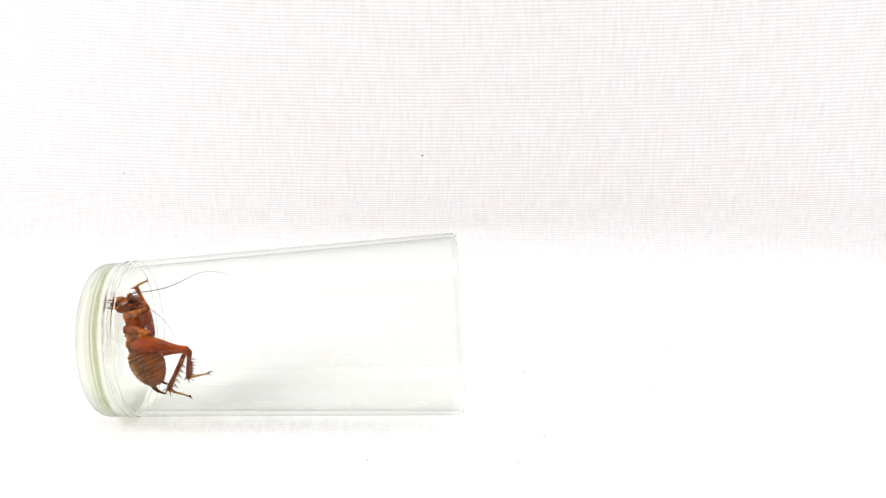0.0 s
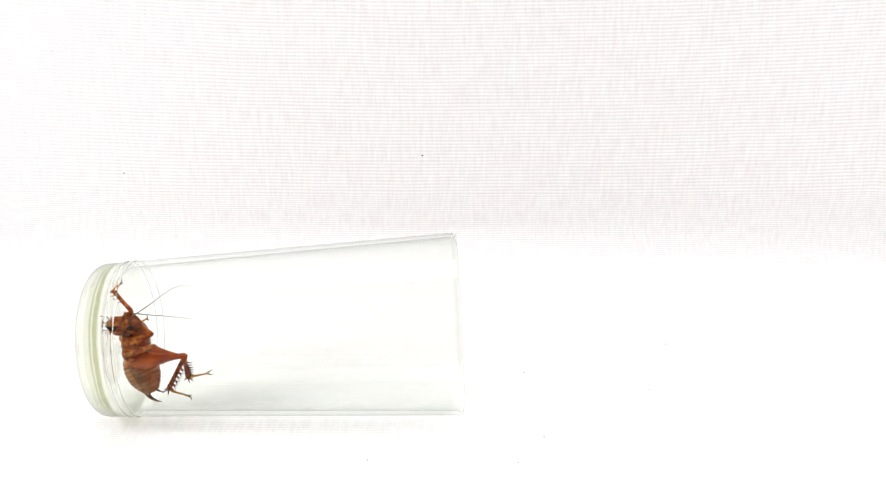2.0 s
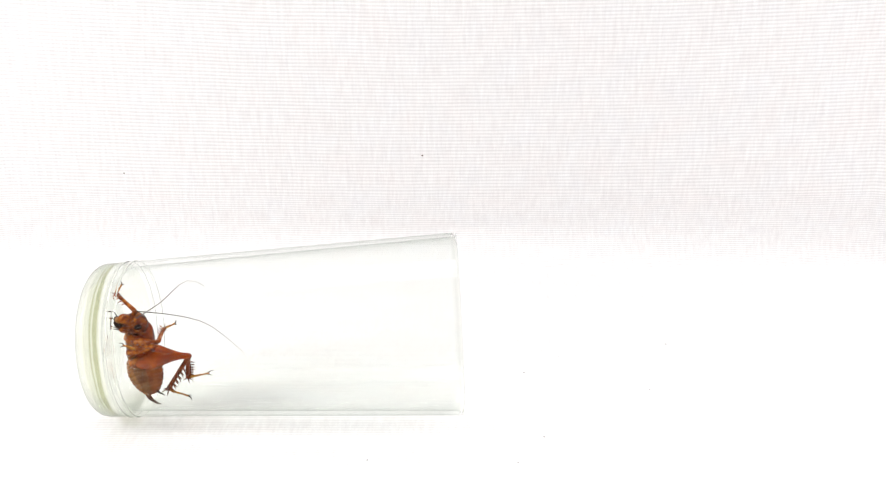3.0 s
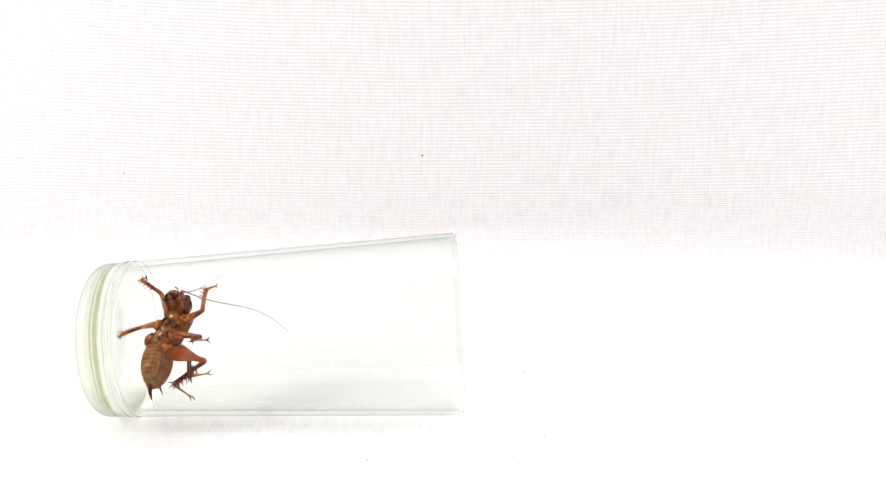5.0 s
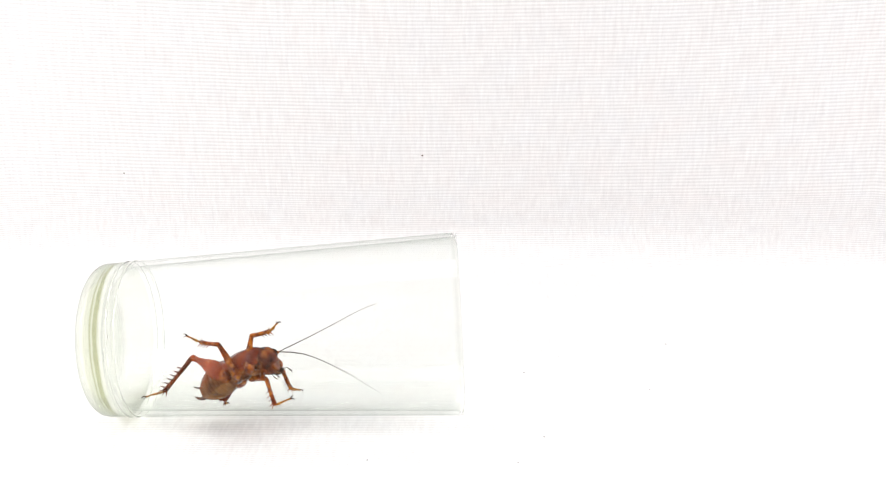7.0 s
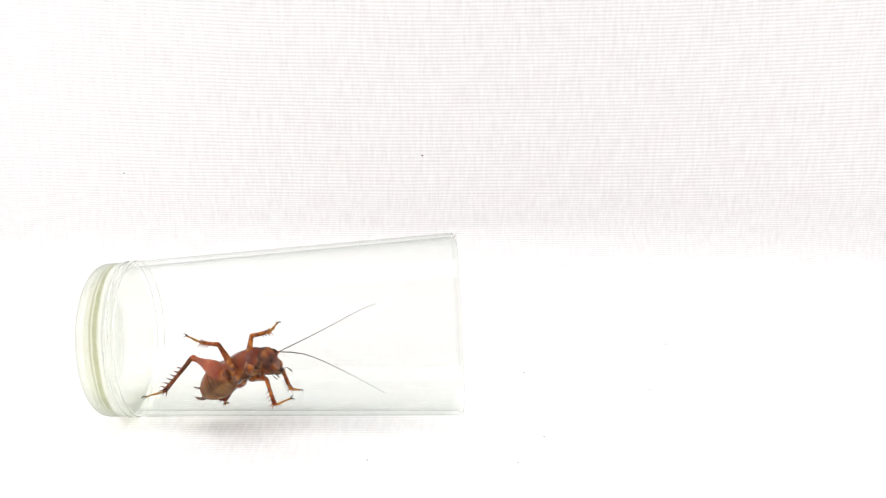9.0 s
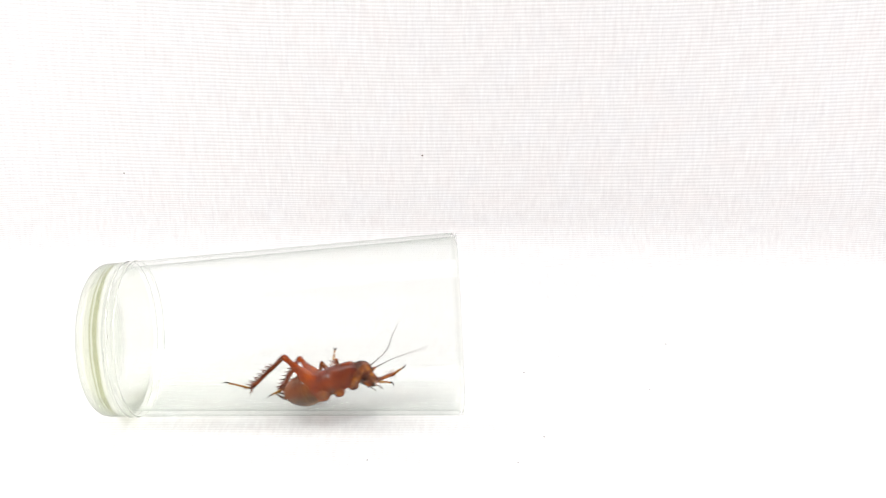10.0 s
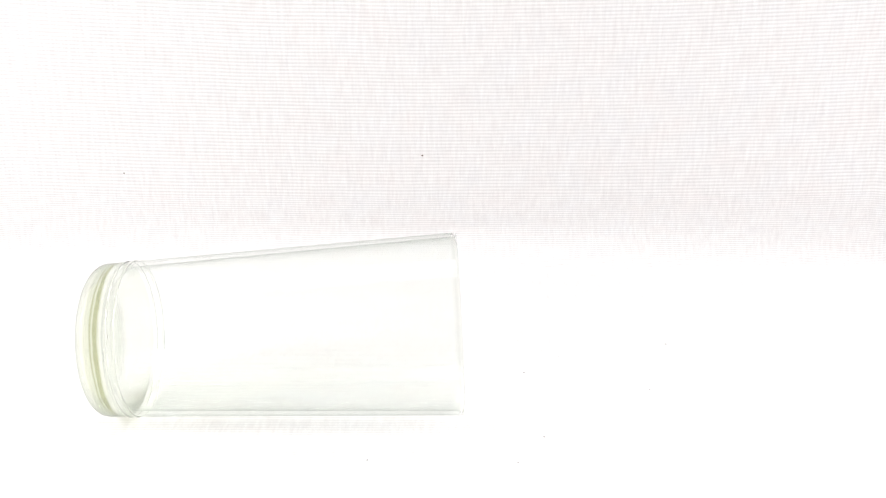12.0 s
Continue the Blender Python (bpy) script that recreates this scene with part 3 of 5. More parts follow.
stance(1, (-99.2, 276.0, 26.6), (-97.7, 286.8, 34.8), (-99.7, 289.1, 42.1), (-95.5, 266.1, 19.1), (0.98, 0.11, -0.18),
       LF=((-90.1, 278.9, 37.9), (-89.3, 285.9, 42.5), (-86.0, 290.8, 41.6)),
       LM=((-95.3, 269.9, 31.3), (-98.8, 263.8, 36.2), (-103.1, 267.6, 34.4)),
       LH=((-82.7, 267.2, 27.8), (-91.5, 267.1, 13.9), (-85.9, 272.4, 8.4)),
       RF=((-99.5, 280.6, 40.4), (-100.7, 288.9, 39.2), (-103.7, 294.0, 38.3)),
       RM=((-99.6, 273.0, 28.5), (-104.7, 278.0, 24.0), (-105.0, 272.5, 26.3)),
       RH=((-90.8, 292.1, 15.7), (-87.3, 276.1, 13.7), (-81.7, 283.5, 11.6)),
       AL=((-83.4, 286.4, 49.2), (-73.1, 284.3, 52.1), (-62.9, 281.4, 52.8)),
       AR=((-86.5, 281.4, 43.0), (-77.7, 273.2, 44.0), (-69.2, 264.7, 44.7)))
stance(1.5, (-101.6, 276.0, 25.8), (-104.3, 288.0, 31.7), (-107.3, 289.7, 38.4), (-96.4, 269.7, 15.6), (0.98, 0.19, 0.07),
       LF=((-96.1, 284.1, 31.3), (-97.4, 291.9, 34.5), (-94.6, 297.1, 33.8)),
       LM=((-98.1, 272.3, 30.1), (-99.5, 265.5, 35.0), (-103.8, 269.2, 33.2)),
       LH=((-85.3, 275.0, 24.2), (-89.1, 260.1, 18.1), (-83.7, 265.3, 12.3)),
       RF=((-104.5, 286.1, 38.5), (-103.9, 280.6, 44.9), (-101.9, 286.3, 44.3)),
       RM=((-100.1, 274.4, 27.8), (-105.3, 279.3, 23.3), (-110.9, 277.2, 23.3)),
       RH=((-90.3, 290.6, 16.4), (-86.8, 274.6, 14.6), (-81.3, 282.0, 12.4)),
       AL=((-93.1, 284.7, 43.7), (-83.0, 281.6, 49.7), (-73.0, 277.6, 52.2)),
       AR=((-93.2, 283.0, 38.1), (-82.4, 274.6, 37.7), (-73.0, 266.1, 36.3)))
stance(2, (-104.0, 276.0, 21.5), (-101.7, 270.8, 33.9), (-103.6, 267.0, 40.1), (-98.6, 271.8, 10.5), (0.92, 0.40, -0.01),
       LF=((-94.0, 264.4, 35.5), (-99.5, 270.7, 36.6), (-98.8, 276.6, 35.7)),
       LM=((-94.4, 266.9, 30.2), (-98.7, 259.8, 31.7), (-102.2, 263.0, 28.1)),
       LH=((-85.4, 269.6, 25.2), (-93.3, 272.4, 11.0), (-87.5, 277.5, 5.5)),
       RF=((-100.9, 268.0, 42.3), (-106.1, 268.8, 49.0), (-105.0, 274.7, 49.4)),
       RM=((-104.1, 282.3, 21.4), (-102.5, 274.0, 22.1), (-102.4, 268.2, 23.8)),
       RH=((-90.8, 285.3, 16.8), (-85.3, 269.7, 17.1), (-80.0, 277.2, 14.9)),
       AL=((-98.5, 277.1, 39.9), (-93.6, 293.8, 40.1), (-88.8, 302.5, 35.4)),
       AR=((-98.6, 280.8, 34.9), (-94.7, 292.0, 29.2), (-89.8, 303.7, 22.6)))
stance(2.5, (-102.5, 276.0, 21.5), (-100.3, 271.3, 34.1), (-100.9, 267.5, 40.5), (-98.2, 271.3, 10.2), (0.93, 0.36, 0.02),
       LF=((-92.0, 264.2, 33.0), (-92.5, 272.7, 33.7), (-90.0, 278.1, 33.2)),
       LM=((-93.6, 265.7, 30.8), (-97.4, 258.5, 33.2), (-102.7, 261.4, 33.3)),
       LH=((-84.0, 269.4, 25.3), (-93.0, 271.4, 11.6), (-87.2, 276.5, 6.1)),
       RF=((-99.8, 268.1, 42.2), (-106.2, 271.3, 46.8), (-106.0, 277.2, 48.0)),
       RM=((-104.4, 283.1, 21.2), (-102.8, 274.8, 22.4), (-102.7, 269.2, 24.5)),
       RH=((-89.7, 286.4, 16.7), (-85.5, 270.4, 16.8), (-80.1, 277.9, 14.5)),
       AL=((-97.9, 275.3, 39.8), (-94.3, 287.4, 39.6), (-91.9, 299.7, 41.4)),
       AR=((-91.8, 268.8, 38.9), (-81.7, 266.6, 32.9), (-67.5, 262.6, 22.0)))
stance(3, (-102.5, 276.0, 21.5), (-100.3, 271.3, 34.1), (-100.9, 267.5, 40.5), (-98.2, 271.3, 10.2), (0.93, 0.36, 0.02),
       LF=((-92.0, 264.2, 33.0), (-92.5, 272.7, 33.7), (-90.0, 278.1, 33.2)),
       LM=((-93.6, 265.7, 30.8), (-97.4, 258.5, 33.2), (-102.7, 261.4, 33.3)),
       LH=((-84.0, 269.4, 25.3), (-93.0, 271.4, 11.6), (-87.2, 276.5, 6.1)),
       RF=((-99.8, 268.1, 42.2), (-106.2, 271.3, 46.8), (-106.0, 277.2, 48.0)),
       RM=((-104.4, 283.1, 21.2), (-102.8, 274.8, 22.4), (-102.7, 269.2, 24.5)),
       RH=((-89.7, 286.4, 16.7), (-85.5, 270.4, 16.8), (-80.1, 277.9, 14.5)),
       AL=((-95.0, 280.1, 40.0), (-90.1, 294.5, 42.0), (-84.6, 302.2, 35.6)),
       AR=((-87.2, 269.2, 40.1), (-76.2, 268.1, 37.2), (-64.7, 265.0, 28.5)))
stance(3.2, (-102.5, 276.0, 21.5), (-100.3, 271.3, 34.1), (-100.9, 267.5, 40.5), (-98.2, 271.3, 10.2), (0.93, 0.36, 0.02),
       LF=((-92.0, 264.2, 33.0), (-92.5, 272.7, 33.7), (-90.0, 278.1, 33.2)),
       LM=((-93.6, 265.7, 30.8), (-97.4, 258.5, 33.2), (-102.7, 261.4, 33.3)),
       LH=((-84.0, 269.4, 25.3), (-93.0, 271.4, 11.6), (-87.2, 276.5, 6.1)),
       RF=((-99.8, 268.1, 42.2), (-106.2, 271.3, 46.8), (-106.0, 277.2, 48.0)),
       RM=((-104.4, 283.1, 21.2), (-102.8, 274.8, 22.4), (-102.7, 269.2, 24.5)),
       RH=((-89.7, 286.4, 16.7), (-85.5, 270.4, 16.8), (-80.1, 277.9, 14.5)),
       AL=((-95.0, 280.1, 40.0), (-90.0, 294.1, 41.7), (-84.2, 302.1, 34.7)),
       AR=((-86.8, 267.8, 40.3), (-75.5, 265.7, 37.9), (-63.9, 261.6, 30.8)))
stance(4.8, (-91.4, 267.0, 29.0), (-86.9, 273.4, 40.1), (-89.9, 275.1, 46.8), (-89.4, 256.3, 21.9), (0.44, 0.69, -0.57),
       LF=((-77.8, 262.7, 44.6), (-76.8, 270.0, 49.0), (-73.7, 275.0, 47.9)),
       LM=((-78.1, 260.0, 37.6), (-84.6, 264.4, 34.3), (-79.9, 260.7, 35.3)),
       LH=((-82.1, 278.1, 19.6), (-88.6, 263.1, 18.2), (-83.9, 267.2, 11.1)),
       RF=((-95.2, 282.7, 41.8), (-100.0, 279.5, 48.1), (-96.3, 275.8, 51.0)),
       RM=((-101.2, 277.2, 32.4), (-108.7, 273.4, 30.6), (-107.5, 271.2, 25.1)),
       RH=((-87.3, 280.6, 18.6), (-83.3, 264.7, 20.0), (-78.6, 272.4, 17.4)),
       AL=((-80.0, 286.1, 42.7), (-72.5, 295.1, 39.8), (-64.4, 303.2, 34.5)),
       AR=((-88.5, 284.1, 45.6), (-88.5, 290.3, 47.2), (-87.5, 294.2, 47.8)))
stance(5, (-92.9, 267.0, 28.6), (-86.2, 273.5, 38.4), (-88.2, 275.7, 45.3), (-93.0, 257.0, 20.3), (0.23, 0.73, -0.64),
       LF=((-76.7, 264.1, 44.0), (-76.9, 271.4, 48.3), (-74.8, 276.9, 47.3)),
       LM=((-77.4, 261.0, 36.3), (-81.8, 267.0, 32.2), (-76.0, 265.9, 32.8)),
       LH=((-81.7, 278.1, 18.8), (-88.0, 262.8, 18.3), (-83.9, 267.1, 10.9)),
       RF=((-95.1, 281.8, 42.4), (-100.5, 279.5, 48.5), (-97.0, 275.2, 50.8)),
       RM=((-101.6, 276.1, 32.5), (-105.2, 268.4, 33.6), (-104.0, 262.8, 35.3)),
       RH=((-87.3, 279.2, 18.6), (-82.9, 263.4, 20.7), (-78.2, 271.2, 18.0)),
       AL=((-76.8, 276.5, 42.0), (-60.9, 275.3, 38.6), (-49.0, 272.4, 30.5)),
       AR=((-85.2, 287.0, 41.3), (-82.9, 293.1, 40.9), (-79.8, 301.2, 40.8)))
stance(5.2, (-92.2, 267.0, 28.1), (-84.3, 273.5, 37.1), (-86.1, 275.8, 44.0), (-92.1, 257.7, 19.1), (0.02, 0.80, -0.60),
       LF=((-75.6, 264.5, 43.4), (-77.0, 271.7, 47.6), (-74.9, 277.3, 46.7)),
       LM=((-76.4, 260.5, 29.4), (-78.0, 264.1, 21.8), (-72.7, 261.5, 20.7)),
       LH=((-83.6, 279.4, 17.0), (-87.8, 263.5, 18.0), (-84.2, 268.0, 10.4)),
       RF=((-94.7, 279.1, 43.5), (-99.7, 276.3, 49.8), (-99.4, 282.0, 48.1)),
       RM=((-97.0, 278.5, 35.1), (-105.4, 279.5, 35.7), (-104.9, 274.7, 39.3)),
       RH=((-87.1, 278.0, 17.7), (-82.7, 262.5, 21.0), (-80.1, 271.3, 18.4)),
       AL=((-74.7, 287.2, 40.1), (-66.7, 296.0, 40.7), (-59.8, 302.0, 39.4)),
       AR=((-71.2, 273.4, 44.7), (-59.4, 270.1, 45.7), (-50.0, 265.1, 41.5)))
stance(5.5, (-87.9, 266.0, 28.0), (-82.5, 266.2, 40.5), (-83.4, 268.9, 47.4), (-85.9, 256.0, 20.0), (0.12, 0.99, 0.10),
       LF=((-70.9, 259.7, 42.6), (-68.2, 267.7, 43.2), (-65.4, 272.8, 41.7)),
       LM=((-77.1, 269.2, 25.4), (-75.6, 261.1, 23.4), (-71.1, 257.2, 23.4)),
       LH=((-82.4, 281.2, 19.8), (-78.7, 266.2, 13.9), (-77.8, 274.7, 9.7)),
       RF=((-95.1, 268.9, 44.3), (-100.4, 264.7, 49.4), (-104.1, 269.4, 49.2)),
       RM=((-97.1, 259.7, 42.4), (-102.7, 264.3, 38.0), (-103.9, 259.2, 40.9)),
       RH=((-86.9, 278.6, 18.5), (-82.6, 262.7, 19.5), (-80.2, 271.7, 17.8)),
       AL=((-79.7, 277.5, 43.8), (-77.3, 289.7, 39.0), (-74.6, 303.6, 35.9)),
       AR=((-78.2, 278.8, 42.8), (-71.3, 288.9, 38.6), (-62.0, 301.2, 33.8)))
stance(5.8, (-80.0, 266.0, 26.0), (-76.1, 262.3, 38.5), (-75.3, 269.5, 40.4), (-84.2, 259.0, 15.9), (-0.03, 0.96, 0.29),
       LF=((-69.5, 270.6, 35.0), (-68.0, 266.1, 42.1), (-65.9, 271.6, 40.9)),
       LM=((-70.6, 269.5, 23.6), (-67.2, 266.0, 16.6), (-65.5, 260.4, 15.5)),
       LH=((-79.5, 281.5, 18.1), (-78.0, 266.5, 11.5), (-76.9, 274.7, 6.9)),
       RF=((-79.0, 269.5, 41.6), (-80.4, 277.9, 42.0), (-76.9, 276.0, 46.5)),
       RM=((-90.9, 260.1, 38.2), (-98.9, 257.8, 39.9), (-104.2, 260.3, 41.4)),
       RH=((-90.8, 278.5, 18.6), (-86.3, 262.8, 16.3), (-85.6, 269.3, 9.4)),
       AL=((-72.4, 276.5, 38.9), (-64.9, 286.8, 39.9), (-53.4, 300.8, 41.0)),
       AR=((-71.8, 273.6, 37.8), (-62.7, 281.8, 30.2), (-51.1, 291.2, 19.5)))
stance(6, (-79.9, 266.0, 24.3), (-73.3, 260.8, 35.0), (-71.2, 267.2, 38.4), (-81.7, 255.3, 18.2), (0.02, 0.91, 0.41),
       LF=((-69.5, 269.1, 26.3), (-63.2, 265.6, 30.9), (-60.2, 270.7, 29.6)),
       LM=((-68.5, 269.2, 20.8), (-66.3, 262.1, 16.6), (-61.3, 259.3, 15.1)),
       LH=((-79.4, 281.1, 13.9), (-76.7, 265.0, 11.9), (-76.5, 273.2, 7.1)),
       RF=((-76.3, 264.8, 42.7), (-78.5, 272.9, 44.1), (-75.3, 270.6, 48.7)),
       RM=((-86.7, 261.6, 38.7), (-92.8, 265.9, 34.8), (-92.6, 260.1, 36.0)),
       RH=((-87.6, 279.6, 18.0), (-84.2, 263.6, 15.8), (-83.9, 270.2, 8.9)),
       AL=((-69.9, 278.1, 41.9), (-67.8, 287.6, 48.1), (-60.6, 294.6, 49.6)),
       AR=((-65.5, 274.3, 35.4), (-56.4, 280.2, 30.9), (-46.2, 286.0, 23.0)))
stance(6.2, (-73.6, 266.0, 21.8), (-64.5, 263.1, 31.5), (-60.3, 269.2, 30.5), (-83.0, 268.2, 13.1), (-0.30, 0.80, 0.52),
       LF=((-54.3, 255.5, 27.3), (-49.6, 257.1, 20.4), (-46.8, 261.2, 17.1)),
       LM=((-59.7, 255.1, 25.5), (-64.4, 257.9, 19.0), (-61.6, 260.6, 14.4)),
       LH=((-75.5, 281.8, 10.3), (-74.9, 265.4, 11.7), (-75.8, 273.1, 6.2)),
       RF=((-69.8, 263.0, 40.3), (-75.1, 268.5, 44.0), (-76.9, 273.4, 46.9)),
       RM=((-75.6, 262.8, 36.3), (-79.6, 268.8, 31.8), (-83.4, 265.3, 34.9)),
       RH=((-83.7, 278.3, 18.7), (-92.2, 286.1, 6.8), (-92.4, 277.3, 10.5)),
       AL=((-58.0, 279.3, 35.2), (-55.5, 289.0, 41.5), (-52.6, 297.7, 47.1)),
       AR=((-56.3, 276.8, 25.8), (-52.0, 283.3, 18.3), (-45.8, 292.0, 7.1)))
stance(6.5, (-71.0, 266.0, 21.8), (-60.7, 261.4, 29.3), (-56.4, 267.4, 28.3), (-80.2, 267.3, 12.7), (-0.19, 0.69, 0.70),
       LF=((-50.7, 255.5, 27.3), (-48.9, 257.9, 19.4), (-46.6, 262.6, 16.4)),
       LM=((-56.3, 255.7, 24.6), (-53.3, 252.2, 17.5), (-47.5, 253.7, 18.1)),
       LH=((-72.7, 280.7, 7.5), (-72.5, 264.7, 11.4), (-73.7, 272.2, 5.8)),
       RF=((-63.9, 266.0, 35.2), (-62.0, 260.7, 41.6), (-62.6, 266.7, 41.8)),
       RM=((-72.7, 262.0, 34.4), (-78.7, 267.3, 31.5), (-82.9, 264.9, 35.1)),
       RH=((-83.2, 277.3, 21.9), (-95.9, 277.6, 11.4), (-102.4, 283.7, 8.1)),
       AL=((-50.4, 279.5, 35.1), (-43.8, 289.4, 41.3), (-37.7, 298.0, 47.0)),
       AR=((-47.3, 274.9, 27.6), (-37.8, 282.0, 23.3), (-26.9, 289.2, 16.4)))
stance(7, (-70.2, 266.0, 20.8), (-59.5, 261.5, 27.9), (-55.0, 267.1, 26.0), (-79.9, 267.6, 12.3), (-0.18, 0.68, 0.71),
       LF=((-53.8, 271.0, 18.8), (-51.8, 273.4, 10.9), (-49.4, 278.0, 7.9)),
       LM=((-56.0, 255.6, 23.9), (-53.2, 252.1, 16.6), (-47.8, 254.1, 18.3)),
       LH=((-72.9, 281.1, 7.3), (-72.6, 265.1, 11.2), (-73.9, 272.7, 5.6)),
       RF=((-62.0, 265.4, 34.4), (-55.1, 261.9, 37.9), (-51.9, 259.3, 42.2)),
       RM=((-72.0, 261.9, 33.1), (-79.0, 266.5, 31.7), (-82.9, 264.0, 35.5)),
       RH=((-84.9, 275.1, 21.8), (-95.4, 275.0, 9.1), (-103.8, 277.5, 5.3)),
       AL=((-41.7, 270.6, 33.0), (-25.0, 273.6, 41.2), (-19.4, 273.8, 41.9)),
       AR=((-45.6, 269.2, 26.0), (-33.9, 270.9, 19.2), (-21.0, 272.2, 9.5)))
stance(7.2, (-70.2, 266.0, 20.8), (-59.5, 261.5, 27.9), (-55.0, 267.1, 26.0), (-79.9, 267.6, 12.3), (-0.18, 0.68, 0.71),
       LF=((-53.8, 271.0, 18.8), (-51.8, 273.4, 10.9), (-49.4, 278.0, 7.9)),
       LM=((-56.0, 255.6, 23.9), (-53.2, 252.1, 16.6), (-47.8, 254.1, 18.3)),
       LH=((-72.9, 281.1, 7.3), (-72.6, 265.1, 11.2), (-73.9, 272.7, 5.6)),
       RF=((-62.0, 265.4, 34.4), (-55.1, 261.9, 37.9), (-51.9, 259.3, 42.2)),
       RM=((-72.0, 261.9, 33.1), (-79.0, 266.5, 31.7), (-82.9, 264.0, 35.5)),
       RH=((-84.9, 275.1, 21.8), (-95.4, 275.0, 9.1), (-103.8, 277.5, 5.3)),
       AL=((-41.7, 270.6, 33.0), (-25.0, 273.6, 41.2), (-19.4, 273.8, 41.9)),
       AR=((-45.6, 269.2, 26.0), (-33.9, 270.9, 19.2), (-21.0, 272.2, 9.5)))
stance(9, (-70.2, 266.0, 20.8), (-59.5, 261.5, 27.9), (-55.0, 267.1, 26.0), (-79.9, 267.6, 12.3), (-0.18, 0.68, 0.71),
       LF=((-53.8, 271.0, 18.8), (-51.8, 273.4, 10.9), (-49.4, 278.0, 7.9)),
       LM=((-56.0, 255.6, 23.9), (-53.2, 252.1, 16.6), (-47.8, 254.1, 18.3)),
       LH=((-72.9, 281.1, 7.3), (-72.6, 265.1, 11.2), (-73.9, 272.7, 5.6)),
       RF=((-62.0, 265.4, 34.4), (-55.1, 261.9, 37.9), (-51.9, 259.3, 42.2)),
       RM=((-72.0, 261.9, 33.1), (-79.0, 266.5, 31.7), (-82.9, 264.0, 35.5)),
       RH=((-84.9, 275.1, 21.8), (-95.4, 275.0, 9.1), (-103.8, 277.5, 5.3)),
       AL=((-41.7, 270.6, 33.0), (-25.0, 273.6, 41.2), (-19.4, 273.8, 41.9)),
       AR=((-45.3, 267.4, 26.9), (-33.4, 266.8, 21.4), (-18.9, 265.6, 13.2)))
stance(9.2, (-65.8, 267.0, 20.3), (-54.4, 262.9, 26.5), (-49.2, 268.3, 25.4), (-76.0, 269.3, 12.5), (-0.20, 0.61, 0.76),
       LF=((-45.8, 258.2, 27.3), (-43.7, 264.9, 22.4), (-40.3, 269.6, 21.0)),
       LM=((-53.8, 256.4, 23.4), (-53.1, 252.3, 16.0), (-47.8, 254.4, 17.8)),
       LH=((-67.5, 282.2, 5.5), (-68.7, 266.5, 10.4), (-69.8, 274.1, 4.8)),
       RF=((-57.6, 260.3, 35.9), (-56.5, 268.6, 34.9), (-53.0, 265.8, 38.9)),
       RM=((-68.8, 262.0, 30.7), (-76.6, 261.2, 33.8), (-81.5, 260.7, 37.3)),
       RH=((-82.4, 272.9, 22.5), (-93.1, 272.4, 9.9), (-100.9, 276.8, 6.8)),
       AL=((-46.5, 284.2, 31.9), (-41.8, 295.6, 36.6), (-38.1, 303.0, 39.6)),
       AR=((-45.6, 282.0, 23.3), (-42.9, 289.9, 18.8), (-39.9, 299.1, 11.5)))
stance(9.5, (-60.2, 266.0, 17.7), (-48.0, 264.6, 23.6), (-43.1, 269.7, 21.4), (-66.8, 255.4, 18.3), (-0.31, 0.47, 0.82),
       LF=((-39.7, 258.5, 20.1), (-33.1, 256.5, 15.1), (-29.9, 260.6, 12.1)),
       LM=((-55.4, 274.6, 9.3), (-55.1, 266.2, 9.7), (-53.0, 271.1, 6.9)),
       LH=((-68.3, 283.3, 10.6), (-71.6, 267.1, 11.3), (-76.3, 273.2, 5.7)),
       RF=((-52.8, 264.4, 31.4), (-53.2, 259.1, 38.0), (-53.3, 264.7, 40.2)),
       RM=((-57.0, 264.6, 29.3), (-57.5, 258.4, 35.2), (-60.1, 263.4, 37.4)),
       RH=((-72.5, 255.1, 30.7), (-81.3, 241.8, 26.5), (-89.8, 245.9, 25.4)),
       AL=((-33.0, 282.9, 24.4), (-25.8, 291.1, 25.5), (-17.2, 301.8, 30.6)),
       AR=((-37.0, 273.5, 20.5), (-30.0, 278.3, 14.3), (-25.0, 281.8, 7.1)))
stance(9.8, (-48.5, 273.0, 11.1), (-36.4, 279.2, 12.1), (-30.6, 282.9, 9.2), (-61.0, 275.1, 8.2), (-0.11, 0.05, 0.99),
       LF=((-33.9, 272.0, 11.6), (-35.4, 275.8, 4.2), (-30.7, 272.3, 5.4)),
       LM=((-48.6, 287.2, 12.4), (-51.3, 289.5, 4.5), (-54.0, 292.9, 2.0)),
       LH=((-63.6, 289.1, 7.5), (-74.6, 277.7, 2.9), (-76.7, 269.8, 7.9)),
       RF=((-29.1, 273.9, 17.7), (-21.7, 272.5, 13.9), (-17.3, 276.2, 12.2)),
       RM=((-45.3, 276.2, 17.8), (-53.5, 275.7, 19.9), (-56.4, 279.9, 16.8)),
       RH=((-56.5, 275.2, 24.4), (-65.2, 274.5, 10.5), (-74.5, 275.9, 11.9)),
       AL=((-20.1, 277.1, 16.0), (-11.2, 270.2, 18.2), (-0.7, 262.7, 23.5)),
       AR=((-22.8, 285.7, 11.5), (-11.0, 290.7, 7.8), (6.5, 298.7, 5.2)))
